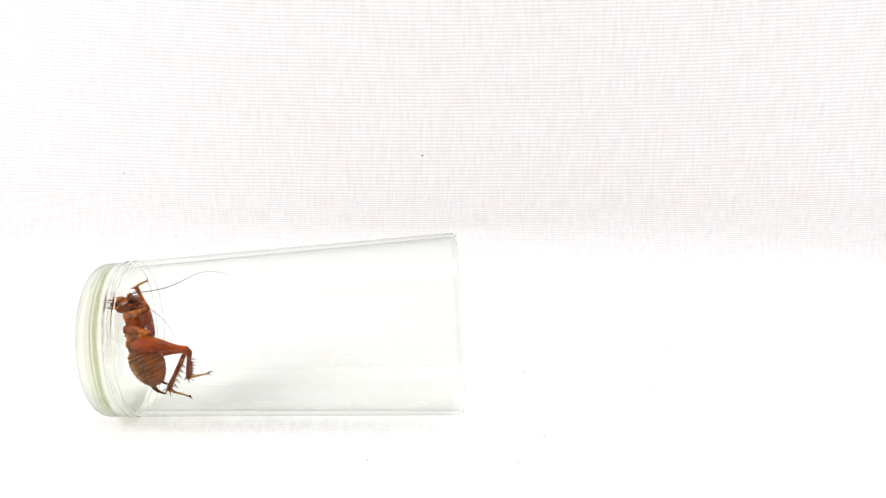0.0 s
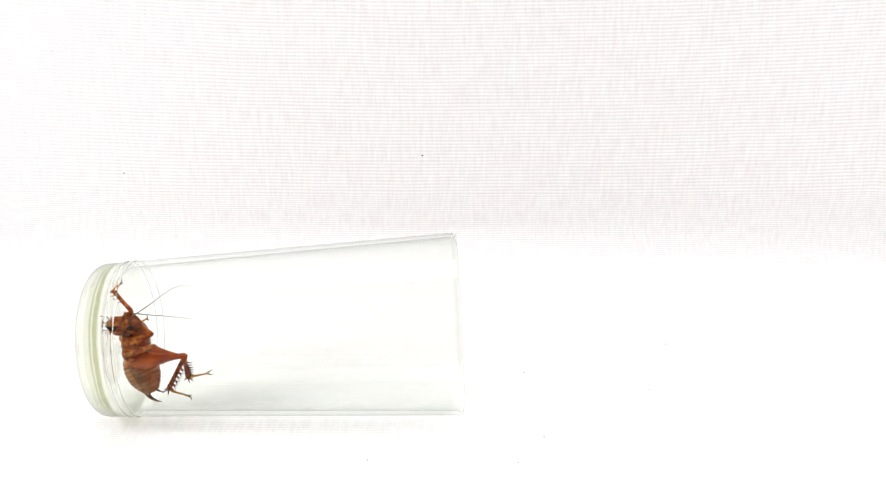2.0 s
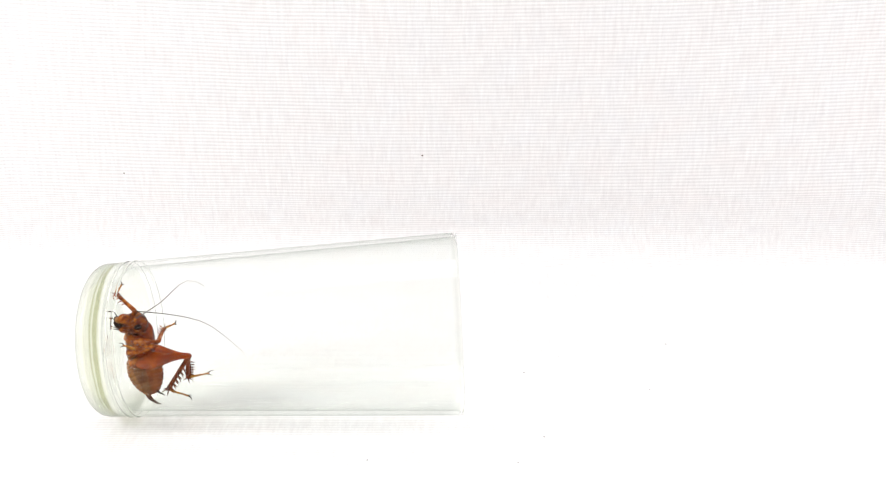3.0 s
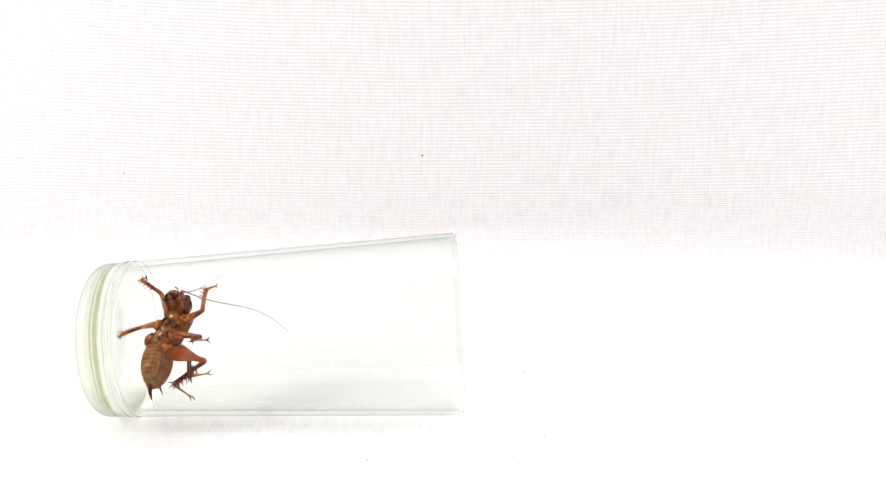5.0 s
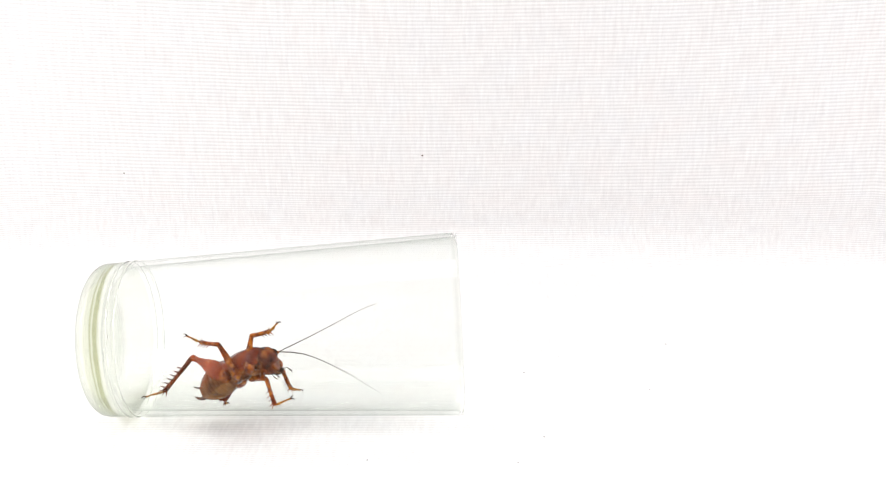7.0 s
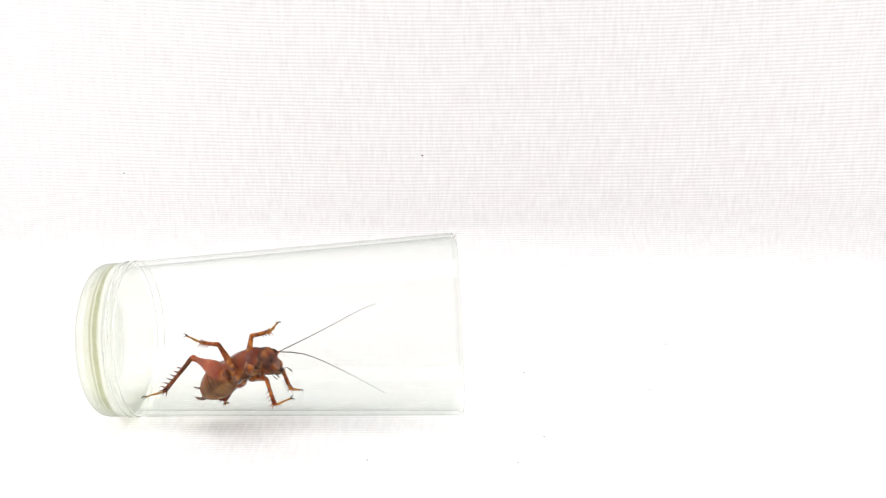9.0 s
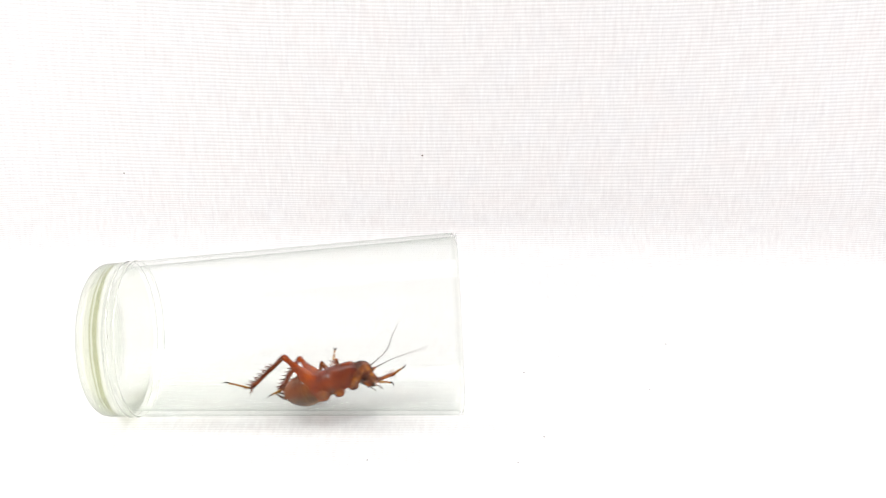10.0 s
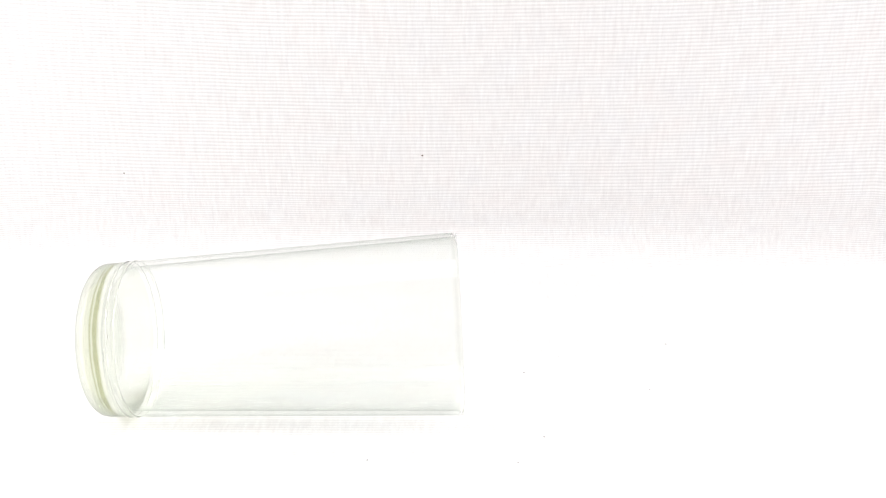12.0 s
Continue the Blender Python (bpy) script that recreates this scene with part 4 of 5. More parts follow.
stance(10, (-43.1, 273.0, 11.5), (-30.4, 276.4, 15.3), (-24.3, 280.7, 14.2), (-53.7, 277.3, 6.5), (-0.19, 0.01, 0.98),
       LF=((-22.1, 283.5, 9.1), (-17.5, 290.4, 7.5), (-13.9, 287.9, 11.5)),
       LM=((-42.9, 287.0, 13.6), (-45.0, 289.7, 5.8), (-47.8, 293.9, 2.5)),
       LH=((-51.9, 293.5, 12.2), (-56.1, 278.2, 7.8), (-58.2, 269.4, 10.5)),
       RF=((-26.2, 269.9, 21.9), (-21.7, 271.3, 14.8), (-17.4, 274.7, 12.5)),
       RM=((-36.3, 277.1, 19.6), (-38.5, 284.2, 15.4), (-38.3, 289.5, 18.3)),
       RH=((-54.4, 277.5, 20.8), (-66.2, 276.6, 9.3), (-73.5, 272.4, 13.8)),
       AL=((-19.1, 275.7, 24.2), (-16.8, 268.4, 33.0), (-15.1, 261.8, 39.1)),
       AR=((-18.0, 275.3, 20.8), (-12.8, 266.1, 27.4), (-6.9, 256.9, 34.0)))
stance(10.2, (-27.7, 273.0, 10.6), (-16.5, 280.8, 10.8), (-9.7, 283.3, 9.0), (-40.1, 275.2, 7.2), (-0.06, 0.06, 1.00),
       LF=((-21.5, 290.3, 13.0), (-20.5, 295.1, 4.7), (-19.6, 299.1, 2.0)),
       LM=((-29.6, 287.1, 11.7), (-33.1, 288.8, 3.9), (-36.3, 291.7, 1.5)),
       LH=((-41.9, 290.4, 11.3), (-42.3, 274.0, 10.1), (-48.1, 278.6, 4.2)),
       RF=((-8.1, 273.6, 15.1), (-10.5, 273.8, 6.9), (-6.5, 269.4, 7.9)),
       RM=((-25.0, 277.5, 16.6), (-27.6, 284.3, 12.3), (-29.1, 290.1, 11.5)),
       RH=((-39.0, 274.4, 20.8), (-51.2, 275.4, 9.8), (-59.8, 276.1, 13.7)),
       AL=((-4.6, 275.9, 16.7), (1.1, 266.3, 22.1), (8.1, 252.2, 27.1)),
       AR=((-4.6, 272.7, 15.1), (0.2, 259.6, 18.0), (5.4, 247.4, 22.8)))
stance(10.3, (-24.2, 272.5, 11.6), (-12.5, 279.5, 12.4), (-7.1, 281.7, 7.7), (-35.7, 274.9, 7.4), (-0.04, 0.07, 1.00),
       LF=((-7.3, 288.0, 12.7), (-8.5, 289.9, 4.5), (-3.5, 288.5, 1.3)),
       LM=((-25.9, 288.0, 11.5), (-28.6, 294.0, 6.1), (-30.1, 299.7, 5.4)),
       LH=((-39.8, 288.1, 12.1), (-39.8, 272.0, 8.6), (-44.2, 278.8, 3.7)),
       RF=((-9.3, 269.7, 18.4), (-9.7, 270.3, 10.0), (-6.2, 272.9, 5.9)),
       RM=((-22.6, 279.1, 15.0), (-25.8, 286.8, 13.2), (-28.3, 292.2, 12.4)),
       RH=((-34.6, 274.6, 22.7), (-41.8, 277.4, 8.2), (-47.6, 271.9, 13.4)),
       AL=((-0.6, 274.3, 17.1), (5.6, 263.2, 24.1), (11.5, 251.5, 29.4)),
       AR=((-1.6, 272.3, 16.2), (3.3, 257.0, 20.1), (6.9, 244.9, 23.9)))
stance(10.4, (-15.2, 272.0, 11.2), (-3.1, 278.4, 11.0), (3.5, 280.1, 8.1), (-27.0, 275.0, 6.9), (-0.03, 0.08, 1.00),
       LF=((5.0, 279.7, 7.1), (8.9, 285.0, 1.7), (11.5, 279.8, 3.3)),
       LM=((-15.3, 286.2, 12.0), (-18.7, 288.2, 4.2), (-21.6, 291.5, 1.8)),
       LH=((-28.8, 289.9, 9.3), (-34.6, 274.5, 10.2), (-40.4, 281.0, 6.3)),
       RF=((2.1, 271.0, 17.5), (5.4, 273.3, 10.0), (8.9, 273.0, 5.2)),
       RM=((-15.2, 274.6, 15.2), (-23.1, 277.4, 14.1), (-26.8, 281.8, 12.5)),
       RH=((-23.3, 270.5, 25.2), (-29.3, 269.4, 9.8), (-38.3, 272.5, 9.4)),
       AL=((8.8, 272.7, 16.2), (15.6, 260.2, 24.8), (20.3, 250.8, 30.4)),
       AR=((6.9, 272.0, 15.9), (11.8, 254.4, 20.9), (13.9, 242.4, 23.6)))
stance(10.5, (-10.7, 272.0, 11.0), (1.4, 278.2, 11.3), (6.1, 281.0, 6.2), (-22.5, 274.5, 7.6), (-0.03, 0.08, 1.00),
       LF=((9.6, 280.3, 8.8), (12.3, 284.6, 2.0), (11.5, 278.6, 2.6)),
       LM=((-11.3, 287.0, 12.2), (-14.1, 288.2, 4.3), (-17.6, 292.0, 1.2)),
       LH=((-24.1, 290.1, 9.2), (-27.8, 274.3, 12.1), (-32.4, 280.4, 6.6)),
       RF=((5.3, 269.1, 17.5), (7.7, 271.0, 9.6), (9.0, 270.5, 3.8)),
       RM=((-10.8, 274.6, 15.0), (-18.7, 277.4, 13.9), (-22.4, 281.9, 12.2)),
       RH=((-21.2, 274.5, 22.0), (-29.4, 273.7, 7.6), (-37.8, 270.8, 11.0)),
       AL=((11.2, 262.0, 19.8), (13.3, 255.0, 20.6), (15.6, 250.0, 20.1)),
       AR=((12.1, 262.0, 23.1), (20.2, 250.0, 31.6), (27.5, 245.0, 35.7)))
stance(10.6, (3.0, 267.0, 12.7), (15.0, 261.9, 16.7), (20.4, 258.5, 12.8), (-8.8, 271.3, 9.4), (-0.26, 0.16, 0.95),
       LF=((23.8, 272.2, 11.1), (28.1, 275.3, 4.5), (32.8, 278.2, 2.0)),
       LM=((12.9, 278.3, 9.9), (19.0, 280.3, 4.4), (22.2, 282.5, -0.2)),
       LH=((-3.6, 285.8, 14.8), (-5.5, 269.5, 16.8), (-8.5, 274.9, 9.6)),
       RF=((19.3, 253.3, 20.5), (22.0, 253.1, 12.4), (26.6, 255.2, 9.2)),
       RM=((12.6, 270.2, 9.6), (18.5, 271.5, 3.6), (22.6, 273.6, -0.3)),
       RH=((-11.2, 258.9, 23.5), (-24.4, 253.1, 15.3), (-33.1, 254.1, 18.9)),
       AL=((20.0, 241.3, 17.4), (20.3, 227.6, 19.9), (20.9, 220.5, 21.6)),
       AR=((21.4, 249.8, 21.4), (24.6, 237.6, 27.3), (27.8, 222.9, 34.3)))
stance(10.7, (8.4, 263.5, 15.0), (18.8, 256.0, 19.6), (22.5, 255.9, 13.1), (-3.4, 267.0, 12.7), (-0.02, 0.14, 0.96),
       LF=((28.0, 265.7, 12.7), (32.0, 266.0, 5.2), (36.7, 269.3, 3.4)),
       LM=((16.3, 272.8, 12.6), (20.9, 276.4, 6.4), (23.6, 279.3, 1.9)),
       LH=((-1.2, 278.3, 18.0), (-4.3, 289.7, 6.5), (-5.7, 280.3, 7.1)),
       RF=((18.7, 244.9, 23.0), (21.3, 246.8, 15.1), (25.7, 242.9, 16.4)),
       RM=((13.4, 265.8, 10.5), (16.7, 272.5, 6.4), (17.3, 274.1, 0.6)),
       RH=((-8.6, 267.2, 21.0), (-16.3, 252.7, 19.2), (-25.6, 251.2, 18.4)),
       AL=((24.1, 240.0, 21.1), (25.5, 232.0, 22.9), (25.9, 226.0, 23.7)),
       AR=((24.8, 240.0, 26.3), (27.8, 230.0, 33.0), (30.7, 222.0, 38.2)))
stance(10.8, (12.1, 260.0, 16.1), (19.3, 248.4, 15.8), (23.5, 244.9, 10.7), (4.2, 269.6, 12.5), (0.23, 0.12, 0.97),
       LF=((29.1, 257.8, 13.4), (33.4, 256.5, 6.2), (38.0, 259.7, 3.9)),
       LM=((18.0, 266.6, 14.1), (20.4, 271.9, 8.0), (22.7, 275.5, 3.7)),
       LH=((8.5, 278.1, 17.0), (7.7, 286.8, 3.0), (3.2, 278.8, 5.2)),
       RF=((16.7, 237.6, 17.7), (16.0, 230.6, 12.9), (17.0, 224.7, 13.3)),
       RM=((12.7, 262.1, 9.9), (11.7, 270.5, 9.8), (9.9, 273.4, 4.9)),
       RH=((5.4, 275.1, 19.2), (-2.0, 267.8, 6.4), (-9.8, 273.1, 6.1)),
       AL=((27.2, 236.1, 19.5), (29.1, 224.3, 26.3), (30.5, 211.7, 32.7)),
       AR=((14.2, 229.5, 19.7), (8.9, 219.1, 22.5), (4.3, 210.2, 25.5)))
stance(10.9, (16.7, 255.0, 14.0), (23.3, 243.2, 15.3), (25.1, 236.4, 12.7), (9.8, 265.1, 11.6), (0.08, 0.13, 0.98),
       LF=((29.0, 236.9, 17.1), (32.8, 243.8, 13.9), (35.2, 240.7, 9.4)),
       LM=((20.0, 255.7, 20.1), (21.5, 264.0, 19.3), (23.7, 266.4, 14.3)),
       LH=((9.3, 266.6, 22.5), (12.8, 275.7, 9.2), (11.5, 266.4, 11.1)),
       RF=((18.1, 233.0, 17.9), (16.0, 225.0, 16.1), (16.3, 219.0, 16.6)),
       RM=((12.1, 256.7, 9.7), (8.2, 249.1, 9.7), (5.1, 252.5, 5.9)),
       RH=((6.7, 267.7, 20.7), (-1.5, 270.3, 6.7), (-9.0, 275.3, 3.6)),
       AL=((27.7, 225.6, 19.0), (28.9, 214.9, 24.6), (29.3, 202.8, 30.3)),
       AR=((18.1, 223.0, 18.6), (15.4, 212.4, 22.1), (12.6, 201.7, 26.1)))
stance(11, (17.6, 250.0, 7.5), (21.1, 237.0, 9.5), (23.0, 230.9, 5.6), (15.7, 262.8, 8.2), (-0.07, 0.14, 0.99),
       LF=((29.3, 232.7, 13.8), (33.1, 225.7, 11.1), (35.8, 220.6, 12.9)),
       LM=((29.3, 248.3, 13.7), (36.2, 252.3, 10.8), (39.6, 255.8, 7.3)),
       LH=((21.1, 268.2, 10.1), (19.4, 251.9, 12.1), (17.8, 258.2, 5.2)),
       RF=((15.7, 230.6, 14.8), (16.4, 222.7, 11.7), (16.5, 216.9, 12.8)),
       RM=((7.8, 246.1, 11.6), (4.2, 240.8, 6.1), (-1.6, 241.6, 7.3)),
       RH=((13.4, 263.8, 15.7), (7.4, 276.3, 6.6), (3.2, 282.8, 1.2)),
       AL=((24.6, 215.0, 14.1), (25.1, 205.4, 18.5), (24.5, 193.9, 23.5)),
       AR=((18.4, 216.5, 13.1), (18.2, 205.8, 17.2), (17.3, 193.2, 22.3)))
stance(11.1, (19.0, 242.0, 11.6), (22.9, 229.0, 12.7), (24.1, 222.1, 10.0), (16.3, 254.2, 11.2), (-0.18, 0.26, 0.94),
       LF=((31.3, 225.9, 17.8), (33.3, 227.3, 9.6), (36.2, 222.5, 11.7)),
       LM=((29.1, 246.7, 9.9), (35.4, 251.7, 7.3), (39.4, 248.9, 3.8)),
       LH=((22.4, 261.0, 10.6), (20.0, 245.1, 14.2), (18.8, 252.1, 7.9)),
       RF=((16.7, 221.2, 16.0), (17.8, 212.7, 15.7), (19.7, 207.1, 15.1)),
       RM=((9.0, 238.0, 14.3), (5.7, 230.3, 13.1), (1.5, 226.8, 15.7)),
       RH=((17.0, 256.5, 18.3), (9.7, 268.0, 8.9), (7.4, 261.5, 15.5)),
       AL=((30.1, 220.2, 18.4), (34.6, 219.9, 18.2), (40.0, 219.7, 17.2)),
       AR=((23.6, 208.7, 23.7), (23.7, 198.9, 28.5), (23.3, 188.1, 33.9)))
stance(11.2, (29.9, 234.0, 8.7), (35.9, 223.5, 15.0), (39.0, 216.7, 14.8), (24.5, 245.3, 5.5), (-0.28, 0.37, 0.89),
       LF=((46.9, 232.9, 12.4), (54.3, 232.3, 8.3), (58.4, 234.7, 4.7)),
       LM=((41.0, 239.3, 12.7), (41.1, 242.3, 4.7), (43.1, 246.3, 0.7)),
       LH=((31.2, 252.2, 14.0), (31.6, 235.7, 14.0), (31.6, 241.4, 6.4)),
       RF=((33.6, 212.4, 16.8), (37.1, 204.9, 18.9), (40.0, 199.8, 20.2)),
       RM=((24.9, 218.2, 14.7), (23.6, 213.4, 7.9), (24.1, 207.4, 7.5)),
       RH=((17.8, 246.2, 11.5), (10.2, 231.7, 13.2), (5.4, 239.7, 12.0)),
       AL=((45.1, 225.4, 15.7), (53.7, 234.5, 10.8), (65.1, 245.4, 3.8)),
       AR=((38.3, 200.9, 27.2), (38.7, 192.0, 32.8), (38.9, 183.0, 38.4)))
stance(11.3, (31.0, 227.5, 13.7), (37.5, 216.5, 18.3), (40.9, 209.8, 17.7), (24.7, 237.7, 10.3), (-0.25, 0.30, 0.92),
       LF=((49.8, 223.9, 13.8), (53.1, 225.3, 6.1), (56.9, 226.2, 1.6)),
       LM=((40.9, 233.6, 15.6), (42.2, 236.3, 7.7), (45.5, 239.9, 4.3)),
       LH=((30.9, 246.4, 15.4), (31.7, 230.0, 17.1), (31.0, 236.7, 10.4)),
       RF=((28.0, 208.4, 20.4), (24.0, 201.7, 17.1), (22.7, 195.9, 17.8)),
       RM=((23.2, 214.6, 18.1), (22.7, 213.4, 9.7), (20.2, 208.0, 10.8)),
       RH=((18.3, 239.9, 13.3), (10.8, 225.7, 17.0), (6.7, 221.2, 24.3)),
       AL=((49.1, 218.0, 19.2), (59.2, 225.6, 14.6), (71.1, 233.9, 8.1)),
       AR=((40.0, 193.5, 29.5), (40.5, 183.4, 35.0), (40.5, 174.3, 39.8)))
stance(11.4, (48.4, 221.0, 7.7), (55.3, 210.0, 12.0), (59.2, 203.7, 12.6), (40.8, 230.9, 4.3), (-0.22, 0.24, 0.95),
       LF=((61.0, 222.9, 10.3), (65.2, 222.9, 2.9), (69.9, 225.4, 0.0)),
       LM=((61.7, 223.0, 12.4), (65.7, 225.0, 4.8), (69.4, 227.8, 2.9)),
       LH=((45.6, 239.1, 9.8), (44.9, 222.6, 10.8), (43.9, 229.4, 4.3)),
       RF=((46.5, 203.9, 14.8), (46.6, 197.0, 8.1), (46.2, 192.4, 6.5)),
       RM=((40.8, 209.5, 11.0), (38.0, 207.1, 3.1), (34.2, 205.0, 0.6)),
       RH=((33.4, 218.7, 20.3), (28.7, 202.9, 19.2), (23.3, 209.8, 15.5)),
       AL=((69.4, 210.6, 11.6), (81.0, 216.8, 7.3), (93.3, 222.4, 1.3)),
       AR=((57.9, 186.1, 20.8), (58.6, 174.8, 26.2), (58.4, 165.7, 30.1)))
stance(11.5, (55.0, 217.0, 9.4), (62.3, 206.1, 13.0), (66.0, 199.7, 13.8), (47.3, 226.9, 6.0), (-0.20, 0.19, 0.96),
       LF=((69.1, 218.6, 12.0), (76.7, 217.8, 8.5), (81.3, 219.7, 5.2)),
       LM=((65.3, 223.8, 8.5), (68.8, 223.2, 0.8), (69.7, 217.6, 2.8)),
       LH=((52.5, 235.3, 12.2), (53.9, 218.8, 11.5), (54.1, 225.7, 4.9)),
       RF=((53.8, 199.6, 15.7), (54.0, 193.0, 8.7), (53.7, 188.4, 6.9)),
       RM=((47.8, 205.1, 12.3), (45.0, 203.0, 4.4), (41.1, 200.8, 1.9)),
       RH=((37.5, 221.3, 15.8), (29.6, 206.8, 15.8), (23.6, 213.7, 13.2)),
       AL=((76.0, 207.3, 13.6), (88.0, 214.3, 9.0), (100.7, 220.6, 2.6)),
       AR=((64.3, 184.3, 22.2), (64.3, 172.2, 28.1), (63.5, 162.7, 32.5)))
stance(11.6, (63.0, 197.0, 9.4), (70.3, 186.1, 13.0), (74.0, 179.7, 13.8), (55.3, 206.9, 6.0), (-0.20, 0.19, 0.96),
       LF=((77.1, 198.6, 12.0), (84.7, 197.8, 8.5), (89.3, 199.7, 5.2)),
       LM=((73.3, 203.8, 8.5), (76.8, 203.2, 0.8), (77.7, 197.6, 2.8)),
       LH=((60.5, 215.3, 12.2), (61.9, 198.8, 11.5), (62.1, 205.7, 4.9)),
       RF=((61.8, 179.6, 15.7), (62.0, 173.0, 8.7), (61.7, 168.4, 6.9)),
       RM=((55.8, 185.1, 12.3), (53.0, 183.0, 4.4), (49.1, 180.8, 1.9)),
       RH=((45.5, 201.3, 15.8), (37.6, 186.8, 15.8), (31.6, 193.7, 13.2)),
       AL=((84.0, 187.3, 13.6), (96.0, 194.3, 9.0), (108.7, 200.6, 2.6)),
       AR=((72.3, 164.3, 22.2), (72.3, 152.2, 28.1), (71.5, 142.7, 32.5)))
stance(11.8, (81.0, 161.0, 9.4), (88.3, 150.1, 13.0), (92.0, 143.7, 13.8), (73.3, 170.9, 6.0), (-0.20, 0.19, 0.96),
       LF=((95.1, 162.6, 12.0), (102.7, 161.8, 8.5), (107.3, 163.7, 5.2)),
       LM=((91.3, 167.8, 8.5), (94.8, 167.2, 0.8), (95.7, 161.6, 2.8)),
       LH=((78.5, 179.3, 12.2), (79.9, 162.8, 11.5), (80.1, 169.7, 4.9)),
       RF=((79.8, 143.6, 15.7), (80.0, 137.0, 8.7), (79.7, 132.4, 6.9)),
       RM=((73.8, 149.1, 12.3), (71.0, 147.0, 4.4), (67.1, 144.8, 1.9)),
       RH=((63.5, 165.3, 15.8), (55.6, 150.8, 15.8), (49.6, 157.7, 13.2)),
       AL=((102.0, 151.3, 13.6), (114.0, 158.3, 9.0), (126.7, 164.6, 2.6)),
       AR=((90.3, 128.3, 22.2), (90.3, 116.2, 28.1), (89.5, 106.7, 32.5)))
stance(12, (100.0, 132.0, 9.4), (107.3, 121.1, 13.0), (111.0, 114.7, 13.8), (92.3, 141.9, 6.0), (-0.20, 0.19, 0.96),
       LF=((114.1, 133.6, 12.0), (121.7, 132.8, 8.5), (126.3, 134.7, 5.2)),
       LM=((110.3, 138.8, 8.5), (113.8, 138.2, 0.8), (114.7, 132.6, 2.8)),
       LH=((97.5, 150.3, 12.2), (98.9, 133.8, 11.5), (99.1, 140.7, 4.9)),
       RF=((98.8, 114.6, 15.7), (99.0, 108.0, 8.7), (98.7, 103.4, 6.9)),
       RM=((92.8, 120.1, 12.3), (90.0, 118.0, 4.4), (86.1, 115.8, 1.9)),
       RH=((82.5, 136.3, 15.8), (74.6, 121.8, 15.8), (68.6, 128.7, 13.2)),
       AL=((121.0, 122.3, 13.6), (133.0, 129.3, 9.0), (145.7, 135.6, 2.6)),
       AR=((109.3, 99.3, 22.2), (109.3, 87.2, 28.1), (108.5, 77.7, 32.5)))
# -- end of stances --


def blend(t):
    """The joints at t seconds, between the two stances round it."""
    for a, b in zip(STANCES, STANCES[1:]):
        if t <= b[0] + 1e-6:
            break
    f = min(1.0, max(0.0, (t - a[0]) / (b[0] - a[0])))

    def mix(p, q):
        return Vector(p).lerp(Vector(q), f)
    spine = [mix(p, q) for p, q in zip(a[1:6], b[1:6])]
    return spine, {k: [mix(p, q) for p, q in zip(a[6][k], b[6][k])] for k in a[6]}


def along(origin, target, over):
    """A pose at origin, in metres, with x towards target and z near the way over."""
    x = (target - origin).normalized()
    z = over - over.dot(x) * x
    if z.length < 1e-4:
        z = Vector((0.1, 0.2, 1)) - Vector((0.1, 0.2, 1)).dot(x) * x
    z.normalize()
    y = z.cross(x)
    m = Matrix((x, y, z)).transposed().to_4x4()
    m.translation = origin * MM
    return m


def reached(origin, target, length):
    return origin + (target - origin).normalized() * length


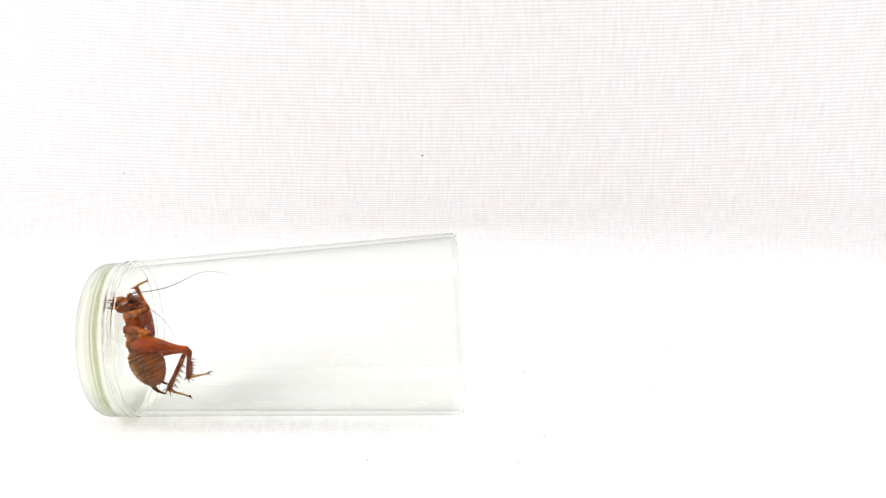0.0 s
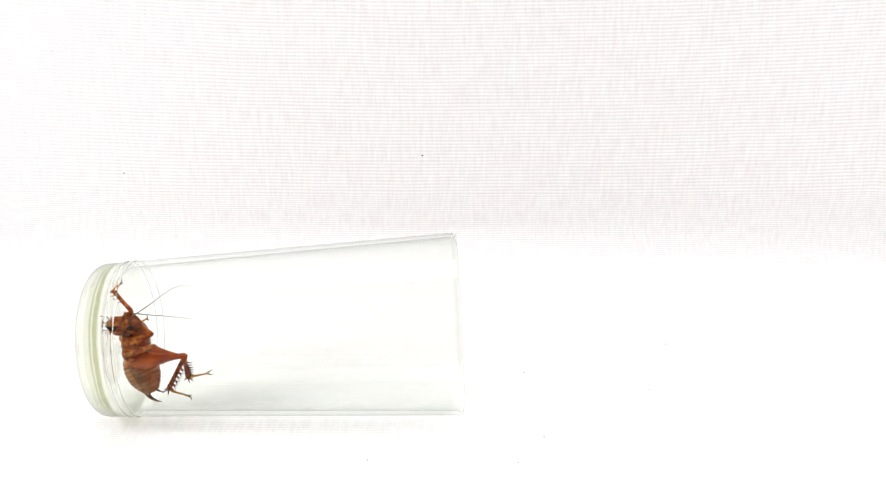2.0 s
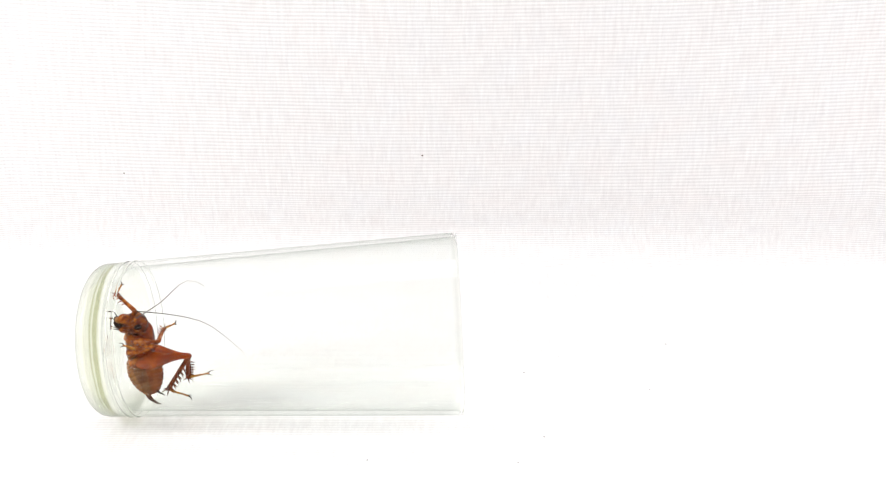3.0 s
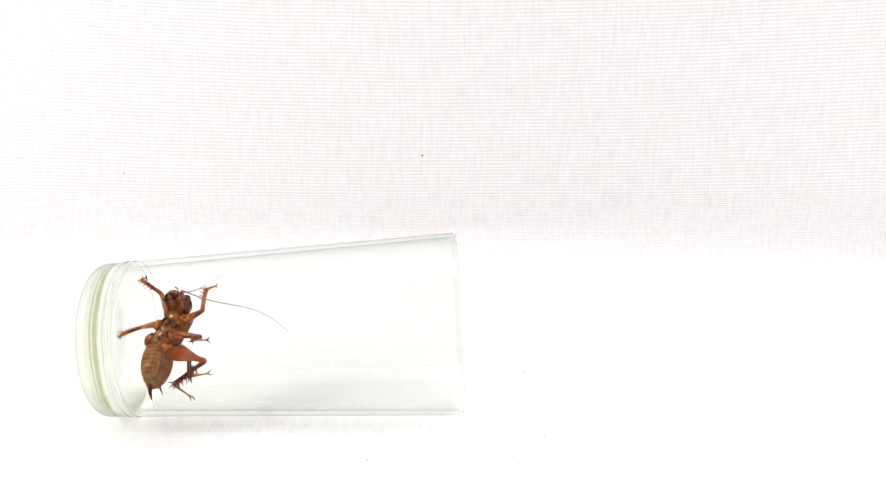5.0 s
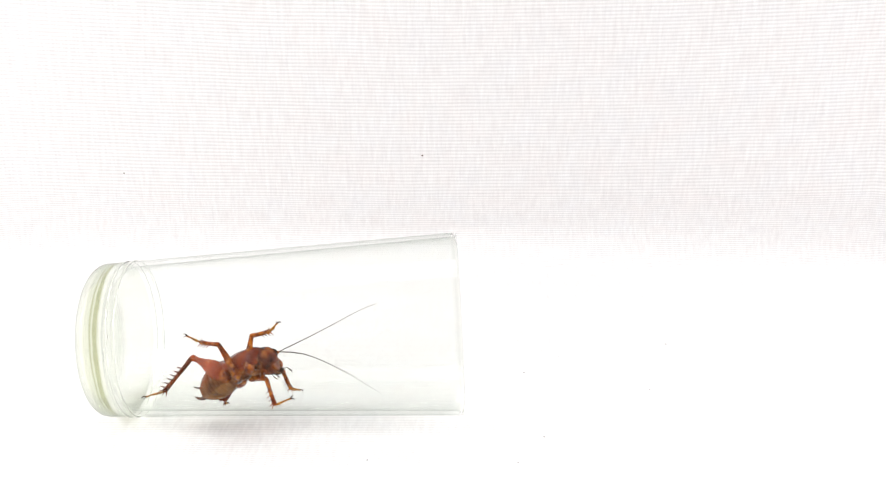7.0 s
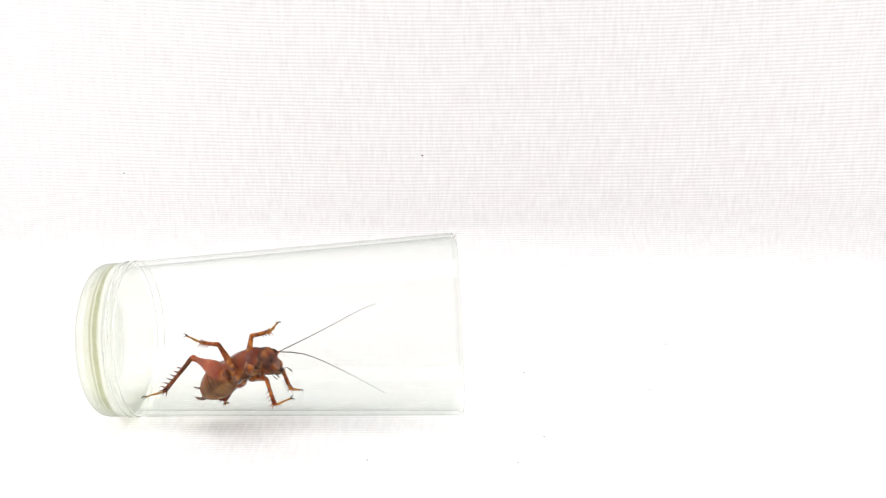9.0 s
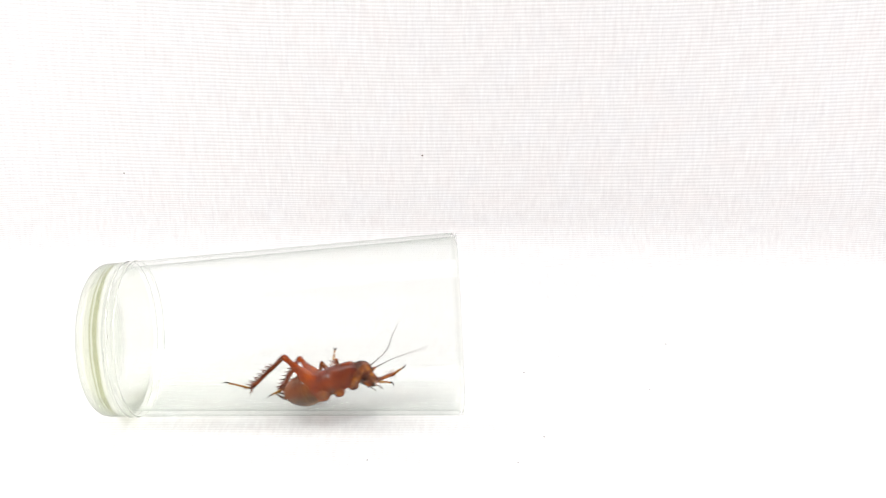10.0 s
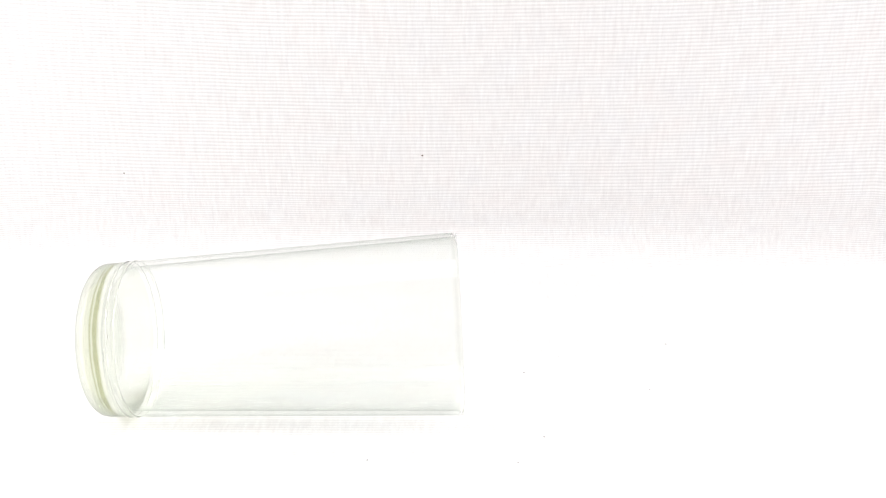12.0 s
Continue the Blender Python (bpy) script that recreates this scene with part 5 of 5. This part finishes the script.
def threaded(knots):
    """The joints of one antenna: rods of one length laid along a smooth curve through the knots."""
    first, last = knots[0] * 2 - knots[1], knots[-1] * 2 - knots[-2]
    last += 0.4 * ((knots[-1] - knots[-2]) - (knots[-2] - knots[-3]))
    p = [first, *knots, last, last * 2 - knots[-1]]
    curve = []
    for i in range(1, len(p) - 2):
        for k in range(24):
            u = k / 24
            curve.append(0.5 * (2 * p[i] + (p[i + 1] - p[i - 1]) * u + (2 * p[i - 1] - 5 * p[i] + 4 * p[i + 1] - p[i + 2]) * u * u
                                + (3 * p[i] - p[i - 1] - 3 * p[i + 1] + p[i + 2]) * u ** 3))
    at, ends = knots[0], []
    for c in curve:
        if (c - at).length >= FEELER and len(ends) < RODS:
            at = reached(at, c, FEELER)
            ends.append(at)
    while len(ends) < RODS:
        at = reached(at, at + (curve[-1] - curve[-4]), FEELER)
        ends.append(at)
    return ends


NOD = pose(3 * MM, 0, 0) @ Matrix.Rotation(radians(-20), 4, "Y") @ pose(-3 * MM, 0, 0)


def postures(t):
    """The pose of the body, and of each limb in the body's space, at t seconds."""
    (waist, neck, brow, tail, back), joints = blend(t)
    root = along(waist, neck, back)
    home = root.inverted()
    neck = reached(waist, neck, 13.6)
    top = root.to_3x3() @ Vector((0, 0, 1))
    head = along(neck, brow, top) @ NOD
    # the belly faces the same way as the chest, although x runs to the tail
    out = {"head": [home @ head], "abdomen": [home @ along(waist, tail, top)]}
    for k in ("LF", "LM", "LH", "RF", "RM", "RH"):
        hx, hy, hz = HIPS[k[1]]
        hip = root @ Vector((hx * MM, hy * MM * (1 if k[0] == "L" else -1), hz * MM)) / MM
        size = SEGMENTS[k[1]]
        knee = reached(hip, joints[k][0], size[0])
        ankle = reached(knee, joints[k][1], size[1])
        toe = reached(ankle, joints[k][2], size[2])
        bend = knee - (hip + ankle) / 2 + 0.5 * top
        out[k] = [home @ along(hip, knee, bend), home @ along(knee, ankle, bend), home @ along(ankle, toe, bend)]
    for k, s in (("AL", 1), ("AR", -1)):
        at, out[k] = head @ Vector((7.7 * MM, 1.65 * MM * s, -0.4 * MM)) / MM, []
        for end in threaded([at, *joints[k]]):
            out[k].append(home @ along(at, end, top))
            at = end
    return root, out


def motions():
    times = [i / 10 for i in range(121)]
    poses = [postures(t) for t in times]
    walk(cricket, [(t, p[0]) for t, p in zip(times, poses)])
    for k in ("head", "abdomen"):
        walk(limbs[k], [(t, p[1][k][0]) for t, p in zip(times, poses)])
    for k in ("LF", "LM", "LH", "RF", "RM", "RH", "AL", "AR"):
        for i in range(len(limbs[k])):
            walk(limbs[k][i], [(t, p[1][k][i]) for t, p in zip(times, poses)])


motions()
